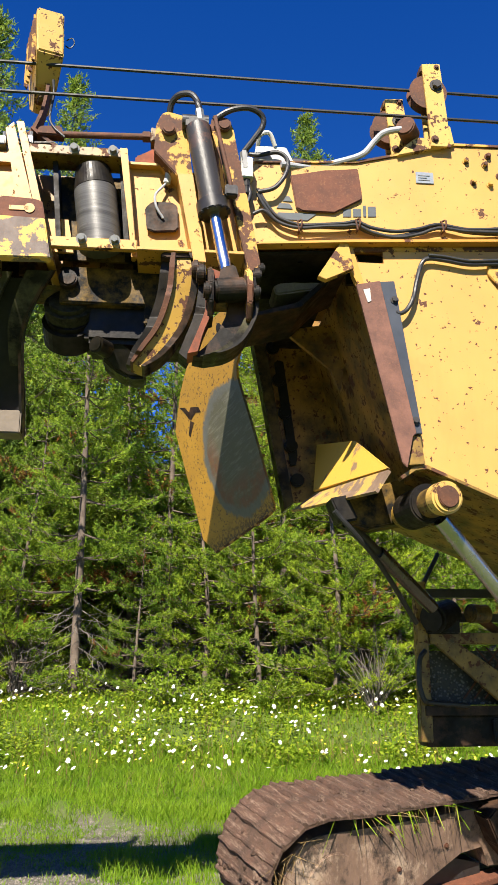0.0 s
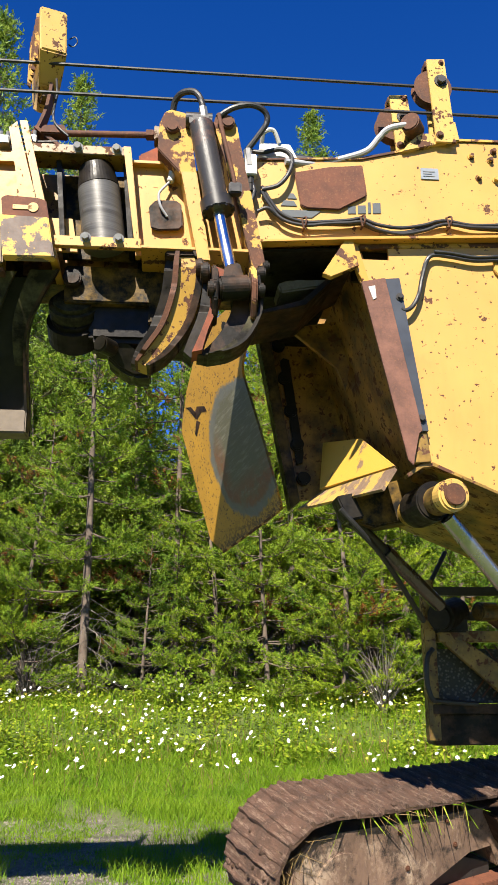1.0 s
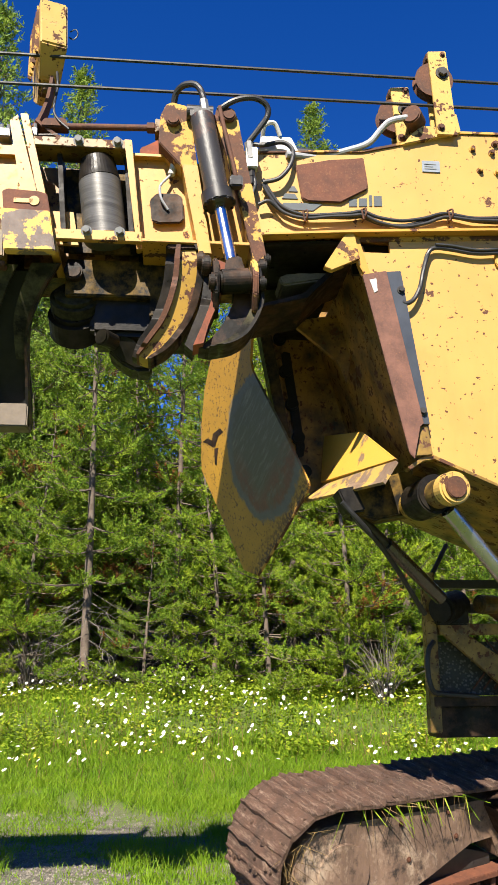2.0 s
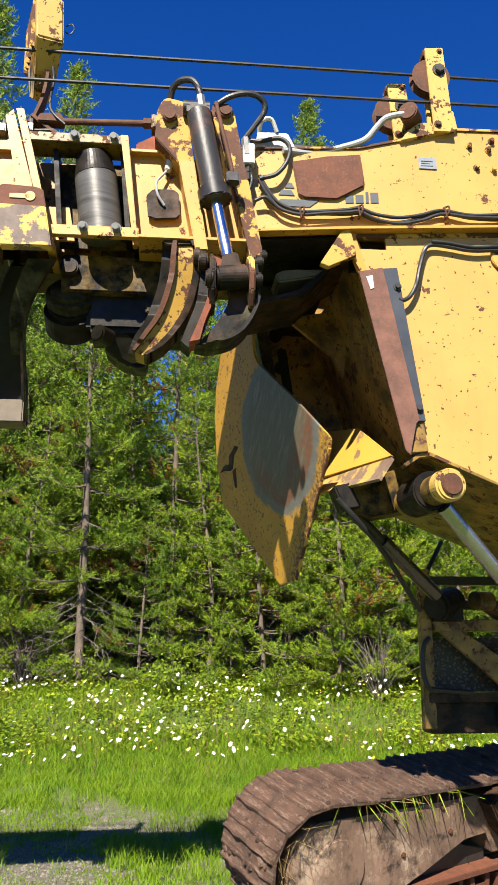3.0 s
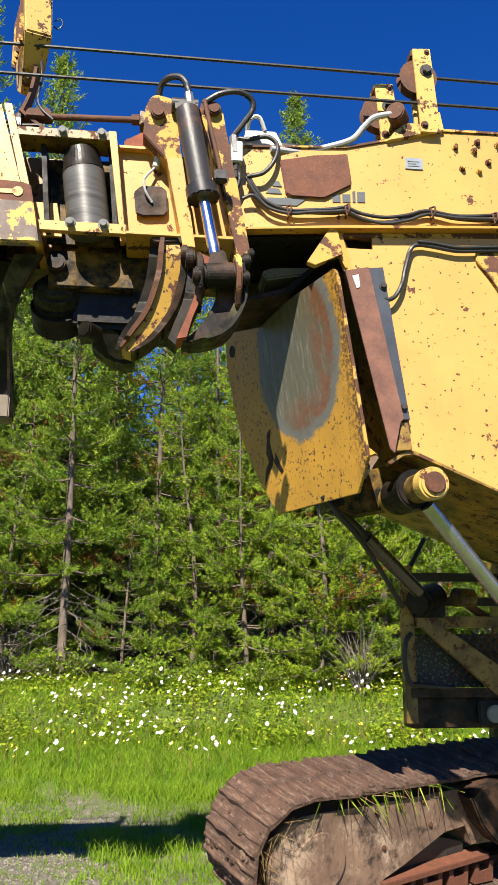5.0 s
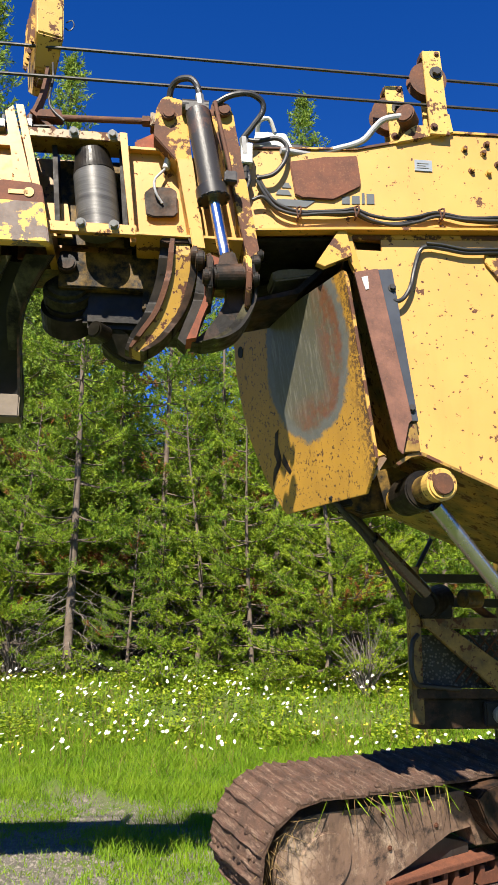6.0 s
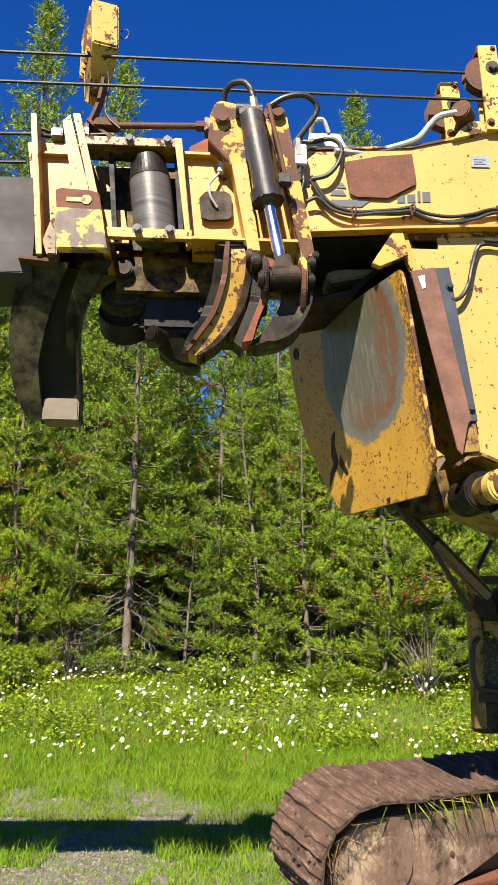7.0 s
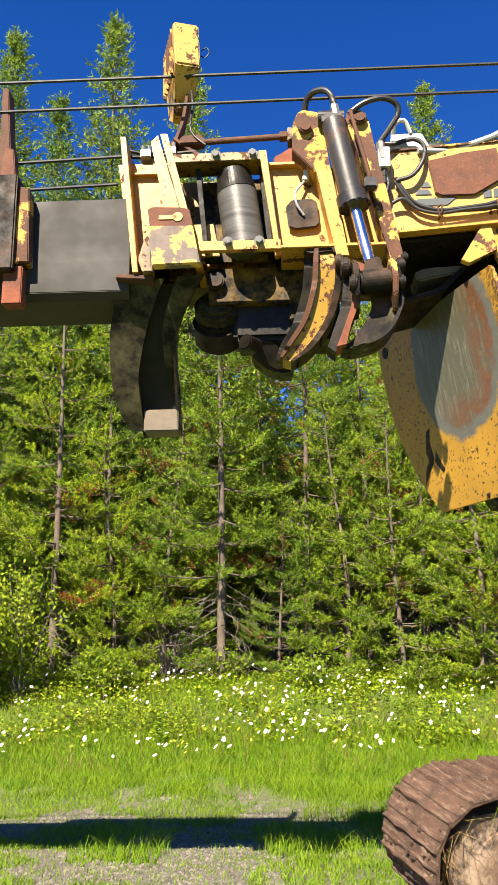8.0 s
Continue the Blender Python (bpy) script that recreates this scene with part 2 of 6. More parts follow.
def ground_material():
    n = Nodes("meadow_soil", 0.95)
    y = n.axis(1)
    soil = n.mix(n.ramp(n.noise(9, 7, 0.75), 0.35, 0.65), (0.06, 0.052, 0.038), (0.15, 0.132, 0.102))
    stones = n.ramp(n.noise(55, 3, 0.6), 0.58, 0.66)
    soil = n.mix(stones, soil, (0.26, 0.245, 0.22))
    green = n.mix(n.noise(14, 6, 0.7), (0.035, 0.070, 0.006), (0.10, 0.14, 0.012))
    green = n.mix(n.ramp(n.noise(2.2, 5), 0.5, 0.7, 0, 0.7), green, (0.13, 0.125, 0.04))
    lane = n.math('ADD', y, n.math('MULTIPLY', n.math('SUBTRACT', n.noise(1.3, 5), 0.5), 2.6))
    inside = n.math('MULTIPLY', n.ramp(lane, 4.4, 5.2), n.ramp(lane, 10.4, 9.6))
    patch = n.math('MULTIPLY', inside, n.ramp(n.noise(1.9, 6, 0.7), 0.36, 0.46))
    # ground beyond the trees' foot coloured dark for the shade under them
    shaded_floor = n.mix(n.noise(18, 6, 0.7), (0.022, 0.018, 0.011), (0.05, 0.045, 0.02))
    under_trees = n.ramp(n.math('ADD', y, n.math('MULTIPLY', n.noise(1.1, 4), 1.5)), 14.6, 15.6)
    n.colour(n.mix(under_trees, n.mix(patch, green, soil), shaded_floor))
    n.bump(n.noise(22, 8, 0.75), 0.8, 0.02)
    return n.mat


soil_mat = ground_material()

# ---- mesh helpers ----


def finish(name, bm, material, parent=None, label="", smooth=False):
    me = bpy.data.meshes.new(name)
    bmesh.ops.recalc_face_normals(bm, faces=bm.faces)
    bm.to_mesh(me)
    bm.free()
    me.materials.append(material)
    if smooth:
        me.polygons.foreach_set("use_smooth", [True] * len(me.polygons))
        me.set_sharp_from_angle(angle=radians(40))
    ob = new(name, me)
    if parent:
        ob.parent = parent
    if label:
        ob["label"] = label
    return ob


def part(name, bm, material, parent, label="", smooth=False):
    """One mesh object under a thing or under a part."""
    return finish(name, bm, material, parent, label, smooth)


def mesh():
    return bmesh.new()


def bevel_all(bm, w):
    if w > 0:
        bmesh.ops.bevel(bm, geom=bm.edges[:], offset=w, segments=2, affect='EDGES', clamp_overlap=True)


def add_prism(bm, outline, d0, d1, axis='y', bevel=0.004):
    """An outline extruded along an axis. Outline pairs: xz for axis y, yz for axis x, xy for axis z."""
    b = mesh()

    def at(p, d):
        return {'y': (p[0], d, p[1]), 'x': (d, p[0], p[1]), 'z': (p[0], p[1], d)}[axis]
    va = [b.verts.new(at(p, d0)) for p in outline]
    vb = [b.verts.new(at(p, d1)) for p in outline]
    b.faces.new(va)
    b.faces.new(vb[::-1])
    k = len(outline)
    for i in range(k):
        b.faces.new((va[i], va[(i + 1) % k], vb[(i + 1) % k], vb[i]))
    bevel_all(b, bevel)
    join(bm, b)
    return bm


def join(bm, b):
    bmesh.ops.recalc_face_normals(b, faces=b.faces)
    me = bpy.data.meshes.new("tmp")
    b.to_mesh(me)
    b.free()
    bm.from_mesh(me)
    bpy.data.meshes.remove(me)


def add_box(bm, x0, x1, y0, y1, z0, z1, bevel=0.004, m=None):
    b = mesh()
    bmesh.ops.create_cube(b, size=1)
    bmesh.ops.scale(b, vec=(x1 - x0, y1 - y0, z1 - z0), verts=b.verts)
    bmesh.ops.translate(b, vec=((x0 + x1) / 2, (y0 + y1) / 2, (z0 + z1) / 2), verts=b.verts)
    bevel_all(b, bevel)
    if m:
        b.transform(m)
    join(bm, b)
    return bm


def add_cyl(bm, p, q, r, r2=None, seg=24, bevel=0.0):
    p, q = Vector(p), Vector(q)
    b = mesh()
    bmesh.ops.create_cone(b, cap_ends=True, segments=seg, radius1=r, radius2=r if r2 is None else r2, depth=(q - p).length)
    if bevel:
        edges = [e for e in b.edges if abs(e.verts[0].co.z - e.verts[1].co.z) < 1e-6]
        bmesh.ops.bevel(b, geom=edges, offset=bevel, segments=2, affect='EDGES')
    b.transform(Matrix.Translation((p + q) / 2) @ (q - p).to_track_quat('Z', 'Y').to_matrix().to_4x4())
    join(bm, b)
    return bm


def spline(pts, n=8):
    pts = [Vector(p) for p in pts]
    ext = [pts[0] * 2 - pts[1]] + pts + [pts[-1] * 2 - pts[-2]]
    out = []
    for i in range(1, len(ext) - 2):
        a, b, c, d = ext[i - 1:i + 3]
        for k in range(n):
            t = k / n
            out.append(0.5 * ((2 * b) + (c - a) * t + (2 * a - 5 * b + 4 * c - d) * t * t + (3 * b - a - 3 * c + d) * t ** 3))
    out.append(pts[-1])
    return out


def add_hose(bm, pts, r, seg=10, n=8):
    path = spline(pts, n) if len(pts) > 2 else [Vector(p) for p in pts]
    rings = []
    for i, p in enumerate(path):
        d = (path[min(i + 1, len(path) - 1)] - path[max(i - 1, 0)]).normalized()
        s = d.cross(Vector((0.13, 0.31, 0.94))).normalized()
        u = d.cross(s)
        rad = r(i / (len(path) - 1)) if callable(r) else r
        rings.append([bm.verts.new(p + (s * math.cos(a) + u * math.sin(a)) * rad) for a in [2 * math.pi * k / seg for k in range(seg)]])
    for a, b in zip(rings, rings[1:]):
        for k in range(seg):
            bm.faces.new((a[k], a[(k + 1) % seg], b[(k + 1) % seg], b[k]))
    bm.faces.new(rings[0][::-1])
    bm.faces.new(rings[-1])
    return bm


def add_sheet(bm, pts, x0, x1, thick, n=6, axis='x', bevel=0.0):
    """A curved plate: a yz line (axis x) or xz line (axis y) given a thickness and extruded."""
    line = spline([(p[0], p[1], 0) for p in pts], n)
    a, b = [], []
    for i, p in enumerate(line):
        d = (line[min(i + 1, len(line) - 1)] - line[max(i - 1, 0)]).normalized()
        nrm = Vector((-d.y, d.x, 0)) * thick / 2
        a.append(p + nrm)
        b.append(p - nrm)
    return add_prism(bm, [(p.x, p.y) for p in a + b[::-1]], x0, x1, axis, bevel)


def bolt(name, parent, p, d, r=0.014, h=0.02, material=None):
    """A hexagon bolt head on its washer."""
    p, d = Vector(p), Vector(d)
    bm = mesh()
    add_cyl(bm, p, p + d * 0.006, r * 1.45, seg=16)
    add_cyl(bm, p + d * 0.005, p + d * h, r, seg=6, bevel=0.002)
    return part(name, bm, material or dark_steel, parent)

# ---- ground ----


def ground_z(x, y):
    """Level lane, then a bank that climbs to the trees."""
    def ease(t):
        t = min(1, max(0, t))
        return t * t * (3 - 2 * t)
    z = 1.15 * ease((y - 9.0) / 5.6) + 0.9 * ease((y - 14.5) / 12) + 16.0 * ease((y - 24) / 46)
    z += 0.05 * noise.noise((x * 0.35, y * 0.35, 2.0)) + 0.015 * noise.noise((x * 1.7, y * 1.7, 5.0))
    return z


def build_ground():
    bm = mesh()
    xs = [-400, -150, -60, -30] + [-16 + 0.4 * i for i in range(76)] + [18, 30, 60, 150, 400]
    ys = [-400, -150, -50, -20, -8] + [-4 + 0.4 * i for i in range(76)] + [28, 31, 34, 38, 43, 48, 54, 60, 66, 75, 90, 150, 400]
    grid = [[bm.verts.new((x, y, ground_z(x, y))) for x in xs] for y in ys]
    for r0, r1 in zip(grid, grid[1:]):
        for i in range(len(xs) - 1):
            bm.faces.new((r0[i], r0[i + 1], r1[i + 1], r1[i]))
    ob = finish("ground", bm, soil_mat, smooth=True)
    return tagged(ob, "grassy bank and gravelly lane of bare soil", "ground", kind="structure")


build_ground()


def from_arrays(name, verts, faces_n, material):
    """One mesh out of equal polygons: faces_n corners each, listed one after another."""
    me = bpy.data.meshes.new(name)
    nv = len(verts)
    me.vertices.add(nv)
    me.vertices.foreach_set("co", np.asarray(verts, dtype=np.float32).ravel())
    me.loops.add(nv)
    me.loops.foreach_set("vertex_index", np.arange(nv, dtype=np.int32))
    me.polygons.add(nv // faces_n)
    me.polygons.foreach_set("loop_start", np.arange(0, nv, faces_n, dtype=np.int32))
    me.materials.append(material)
    me.update(calc_edges=True)
    return me


def blades(rng, base, height, width, lean=0.35):
    """Tapered blades (a quad each) on base points."""
    n = len(base)
    ang = rng.uniform(0, 2 * np.pi, n)
    side = np.stack([np.cos(ang), np.sin(ang), np.zeros(n)], 1) * (width[:, None] / 2)
    tilt = rng.normal(0, lean, (n, 2)) * height[:, None]
    top = base + np.concatenate([tilt, height[:, None]], 1)
    mid = base + np.concatenate([tilt * 0.35, height[:, None] * 0.55], 1)
    return np.stack([base - side, base + side, mid + side * 0.75, mid - side * 0.75, mid - side * 0.75, mid + side * 0.75, top + side * 0.08, top - side * 0.08], 1).reshape(-1, 3)


def scatter(rng, n, x0, x1, y0, y1, keep):
    x, y = rng.uniform(x0, x1, n), rng.uniform(y0, y1, n)
    k = np.array([keep(a, b) > c for a, b, c in zip(x, y, rng.uniform(0, 1, n))])
    x, y = x[k], y[k]
    return np.stack([x, y, [ground_z(a, b) - 0.005 for a, b in zip(x, y)]], 1)


def build_grass():
    rng = np.random.default_rng(3)

    def lane(x, y):
        patchy = noise.noise((x * 0.9, y * 0.9, 1.0)) + 0.5 * noise.noise((x * 2.6, y * 2.6, 4.0))
        if y < 9.8 - 1.5 * patchy:
            return 0.14 + 0.8 * (patchy > 0.05)
        return 1.0
    short = scatter(rng, 130000, -5.4, 3.6, 6.6, 12.2, lane)
    h = rng.uniform(0.02, 0.075, len(short)) * (1 + 0.9 * (short[:, 1] > 9.9))
    v1 = blades(rng, short, h, rng.uniform(0.005, 0.010, len(short)), 0.6)
    tall = scatter(rng, 72000, -8.0, 6.5, 10.6, 16.0, lambda x, y: 0.55 + 0.6 * noise.noise((x * 0.8, y * 0.8, 8.0)))
    h = rng.uniform(0.06, 0.22, len(tall)) * (0.5 + 0.5 * np.clip((tall[:, 1] - 10.6) / 3, 0, 1.6))
    v2 = blades(rng, tall, h, rng.uniform(0.006, 0.012, len(tall)), 0.4)
    tufts = scatter(rng, 2200, -5.0, 1.5, 7.4, 10.4, lambda x, y: 0.0 + 1.0 * (noise.noise((x * 0.7, y * 0.7, 11.0)) > 0.06))
    more = np.repeat(tufts, 7, 0) + np.concatenate([rng.normal(0, 0.05, (len(tufts) * 7, 2)), np.zeros((len(tufts) * 7, 1))], 1)
    v3 = blades(rng, more, rng.uniform(0.06, 0.20, len(more)), rng.uniform(0.004, 0.009, len(more)), 0.45)
    ob = new("grass", from_arrays("grass", np.concatenate([v1, v2, v3]), 4, grass_green))
    tagged(ob, "bright green meadow grass, taller up the bank", "grass", kind="stuff")

    # broad low leaves between the blades
    spots = scatter(rng, 64000, -8.0, 6.5, 11.4, 15.6, lambda x, y: 0.15 + 1.2 * max(0, noise.noise((x * 1.1, y * 1.1, 33.0)) + 0.25))
    spots[:, 2] += rng.uniform(0.02, 0.26, len(spots)) * np.clip((spots[:, 1] - 9.8) / 1.5, 0.2, 1)
    d = rng.normal(0, 1, (len(spots), 3)) * (1, 1, 0.45)
    d = d / np.linalg.norm(d, axis=1)[:, None] * rng.uniform(0.03, 0.08, len(spots))[:, None]
    s = np.cross(d, rng.normal(0, 0.4, (len(spots), 3)) + (0, 0, 1))
    s = s / np.linalg.norm(s, axis=1)[:, None] * np.linalg.norm(d, axis=1)[:, None] * 0.3
    v = np.stack([spots, spots + d * 0.5 - s, spots + d, spots + d * 0.5 + s], 1).reshape(-1, 3)
    tagged(new("meadow_herbs", from_arrays("meadow_herbs", v, 4, leaf_green)), "yellow-green broad-leaved herbs in the meadow", "herbs", kind="stuff")

    # dry brown stalks and seed heads over the grass
    dry = scatter(rng, 9000, -8.0, 6.5, 10.6, 14.0, lambda x, y: 0.1 + 1.1 * max(0, noise.noise((x * 0.6, y * 1.4, 51.0))))
    dry_mesh = from_arrays("dry_stalks", blades(rng, dry, rng.uniform(0.12, 0.38, len(dry)), rng.uniform(0.004, 0.010, len(dry)), 0.3), 4, straw)
    tagged(new("dry_stalks", dry_mesh), "thin dry brown stalks among the grass", "stalks", kind="stuff")

    def flowers(name, n, size, material, label, yy):
        base = scatter(rng, n, -7.5, 6.0, *yy, lambda x, y: 0.10 + 1.5 * max(0, noise.noise((x * 0.9, y * 1.2, 21.0)) + 0.05))
        z = base[:, 2] + rng.uniform(0.16, 0.42, len(base))
        rad = rng.uniform(0.6, 1.1, len(base)) * size
        tilt = rng.normal(0, 0.35, (len(base), 2)) + (-0.15, -0.55)
        out = []
        for k in range(6):
            a0, a1 = 2 * np.pi * k / 6, 2 * np.pi * (k + 1) / 6
            for a, s in ((None, 0), (a0, 1.0), ((a0 + a1) / 2, 1.05), (a1, 0.55)):
                dx = 0 * rad if a is None else np.cos(a) * rad * s
                dy = 0 * rad if a is None else np.sin(a) * rad * s
                out.append(np.stack([base[:, 0] + dx, base[:, 1] + dy, z + tilt[:, 0] * dx * -1 + tilt[:, 1] * dy * -1], 1))
        v = np.stack(out, 1).reshape(-1, 3)
        return tagged(new(name, from_arrays(name, v, 4, material)), label, "flowers", kind="stuff")
    flowers("daisies", 1700, 0.027, petal, "white daisies scattered through the tall meadow grass", (10.8, 14.2))
    flowers("yellow_flowers", 700, 0.016, yolk, "small yellow wild flowers in the meadow grass", (10.6, 14.0))


def build_gravel():
    """Loose small stones on the lane."""
    rng = np.random.default_rng(17)
    at = scatter(rng, 16000, -5.0, 4.0, 6.4, 10.0, lambda x, y: 0.15 + 0.8 * (noise.noise((x * 0.9, y * 0.9, 1.0)) < 0.15))
    size = rng.uniform(0.006, 0.022, len(at))
    top = at + np.stack([rng.normal(0, 0.2, len(at)) * size, rng.normal(0, 0.2, len(at)) * size, size], 1)
    ring = []
    for k in range(5):
        a = 2 * np.pi * k / 5 + rng.uniform(-0.3, 0.3, len(at))
        r = size * rng.uniform(0.7, 1.3, len(at))
        ring.append(at + np.stack([np.cos(a) * r, np.sin(a) * r, 0 * a], 1))
    v = np.stack([p for k in range(5) for p in (ring[k], ring[(k + 1) % 5], top)], 1).reshape(-1, 3)
    tagged(new("gravel", from_arrays("gravel", v, 3, gravel_mat)), "loose grey stones on the bare lane", "gravel", kind="stuff")


build_grass()
build_gravel()

# ---- trees ----


def clump(rng, centre, direction, size, count, width):
    """A brush of needles round a twig's end; one needle bundle is one narrow triangle."""
    d = direction / np.linalg.norm(direction)
    v = rng.normal(0, 1, (count, 3))
    v -= (v @ d)[:, None] * d
    v /= np.linalg.norm(v, axis=1)[:, None] + 1e-9
    out = v * rng.uniform(0.55, 1.0, count)[:, None] + d * rng.uniform(0.15, 1.0, count)[:, None]
    out /= np.linalg.norm(out, axis=1)[:, None]
    start = centre + d * rng.uniform(-0.75, 0.35, count)[:, None] * size
    tip = start + out * (size * rng.uniform(0.28, 0.50, count))[:, None]
    s = np.cross(out, rng.normal(0, 1, (count, 3)))
    s = s / np.linalg.norm(s, axis=1)[:, None] * width / 2
    return np.stack([start - s, start + s, tip], 1).reshape(-1, 3)


def conifer(name, seed, height, reach, bare, material, label, size=0.16, whorl=0.46, per=5, rise=0.22, count=30, brown=0.03, taper=0.8, inner=0.30, wide=0.09, crest=0.14):
    """Tapered trunk, whorled limbs that turn up at their ends, side twigs with needle brushes on their outer parts, dead limbs low down."""
    rng = np.random.default_rng(seed)
    tree = new(name)
    tree.empty_display_size = 0.3
    bm = mesh()
    r0 = 0.0078 * height + 0.012
    bend = rng.normal(0, 0.06, 2)

    def stem(z):
        t = z / height
        return np.array([bend[0] * math.sin(t * 5), bend[1] * math.sin(t * 4 + 1), z])
    add_hose(bm, [stem(height * k / 8) - (0, 0, 0.2 if k == 0 else 0) for k in range(9)], lambda t: max(0.008, r0 * (1 - t) ** 0.85), seg=9, n=3)
    part("trunk", bm, bark, tree, "straight grey-brown trunk", smooth=True)
    limbs, dead_limbs, v, vb = mesh(), mesh(), [], []
    z = 0.45
    while z < height - 0.15:
        t = z / height
        live = t > bare
        prof = (1 - (t - bare) / (1 - bare)) if live else 1
        turn = rng.uniform(0, 2 * np.pi)
        for k in range(per if live else 5):
            az = turn + 2 * np.pi * k / per + rng.normal(0, 0.35)
            ln = reach * (crest + (1 - crest) * prof ** taper) * rng.uniform(0.5, 1.15) if live else reach * rng.uniform(0.2, 0.5)
            d = np.array([math.cos(az), math.sin(az), 0.45 * t + rng.normal(-0.10, 0.16) if live else rng.normal(-0.25, 0.15)])
            a = stem(z + rng.uniform(-0.10, 0.10))
            tip = a + d * ln + (0, 0, rise * ln * (0.4 + 0.6 * rng.random()) if live else -0.1)
            midp = a + d * ln * 0.55 + (0, 0, -0.07 * ln)
            rr = (0.009 + 0.007 * ln) * (1 if live else 0.7)
            path = np.array(spline([a, midp, tip], 4))
            add_hose(limbs if live else dead_limbs, [a, midp, tip], lambda s, rr=rr: rr * (1 - 0.8 * s), seg=4, n=2)
            if not live:
                for q in range(5):
                    b = path[rng.integers(3, len(path))]
                    e = b + (d + rng.normal(0, 0.7, 3)) * rng.uniform(0.12, 0.4)
                    add_hose(dead_limbs, [b, (b + e) / 2 + rng.normal(0, 0.04, 3), e], lambda s: 0.005 * (1.2 - s), seg=3, n=1)
                continue
            bad = rng.random() < brown + (0.06 if t < bare + 0.15 else 0)
            side = np.cross(d, (0, 0, 1.0))
            nt = max(2, int(ln * (1 - inner) / (size * 0.70)))
            for j in range(nt + 1):
                s = inner + (1 - inner) * j / nt
                f = s * (len(path) - 1)
                i0 = min(int(f), len(path) - 2)
                c = path[i0] + (path[i0 + 1] - path[i0]) * (f - i0)
                for sgn in ((0,) if j == nt else (-1, 1)):
                    w = (0.10 + 0.42 * (1 - s)) * ln * rng.uniform(0.6, 1.2) * abs(sgn)
                    dd = side * sgn * 0.9 + d * 0.9 + (0, 0, 0.45 + rng.normal(0, 0.15))
                    dd = dd / np.linalg.norm(dd)
                    e = c + dd * w
                    add_hose(limbs, [c, e], lambda q: 0.006 - 0.003 * q, seg=3) if w > 0.2 else None
                    for q in range(max(1, int(w / (size * 0.62)))):
                        p = e - dd * (q * size * 0.62) + rng.normal(0, size * 0.15, 3)
                        sink = vb if bad and rng.random() < 0.5 else v
                        sink.append(clump(rng, p, dd + (0, 0, 0.35) + rng.normal(0, 0.25, 3), size * rng.uniform(0.75, 1.2), count, size * wide))
        z += whorl * rng.uniform(0.6, 1.4) * (1 if live else 0.6)
    for q in range(6):
        v.append(clump(rng, stem(height - 0.1 * q), np.array([0, 0, 1.0]), size * 0.9, count, size * wide))
    tagged(part("branchwork", limbs, bark, tree), kind="stuff")
    if len(dead_limbs.verts):
        tagged(part("dead_branchwork", dead_limbs, dead_wood, tree, "bare dead lower limbs"), kind="stuff")
    crown = new("crown", from_arrays("crown", np.concatenate(v), 3, material))
    crown.parent = tree
    if vb:
        dead_crown = new("dead_foliage", from_arrays("dead_foliage", np.concatenate(vb), 3, brown_needles))
        dead_crown.parent = tree
        dead_crown["label"] = "brown dead needles"
    return tagged(tree, label, "tree", group="trees at the meadow's edge")


PINE, SPRUCE = "green young pine with bare dead lower limbs", "pointed dark green spruce behind the pines"
kinds = {
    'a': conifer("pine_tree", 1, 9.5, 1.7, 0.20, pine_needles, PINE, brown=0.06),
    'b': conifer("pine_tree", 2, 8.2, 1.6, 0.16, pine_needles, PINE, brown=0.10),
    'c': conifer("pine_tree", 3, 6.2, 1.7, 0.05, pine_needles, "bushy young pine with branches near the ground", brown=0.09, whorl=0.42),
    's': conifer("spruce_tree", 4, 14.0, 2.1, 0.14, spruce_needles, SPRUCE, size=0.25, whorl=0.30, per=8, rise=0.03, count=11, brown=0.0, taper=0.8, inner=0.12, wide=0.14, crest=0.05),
    'd': conifer("pine_tree", 6, 10.5, 2.1, 0.10, pine_needles, "green pine filling the forest's depth and the unseen side behind the eye", size=0.38, whorl=0.6, count=9, inner=0.25, wide=0.18),
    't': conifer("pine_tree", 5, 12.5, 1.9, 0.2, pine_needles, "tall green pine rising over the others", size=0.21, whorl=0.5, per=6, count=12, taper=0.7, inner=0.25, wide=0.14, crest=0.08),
}
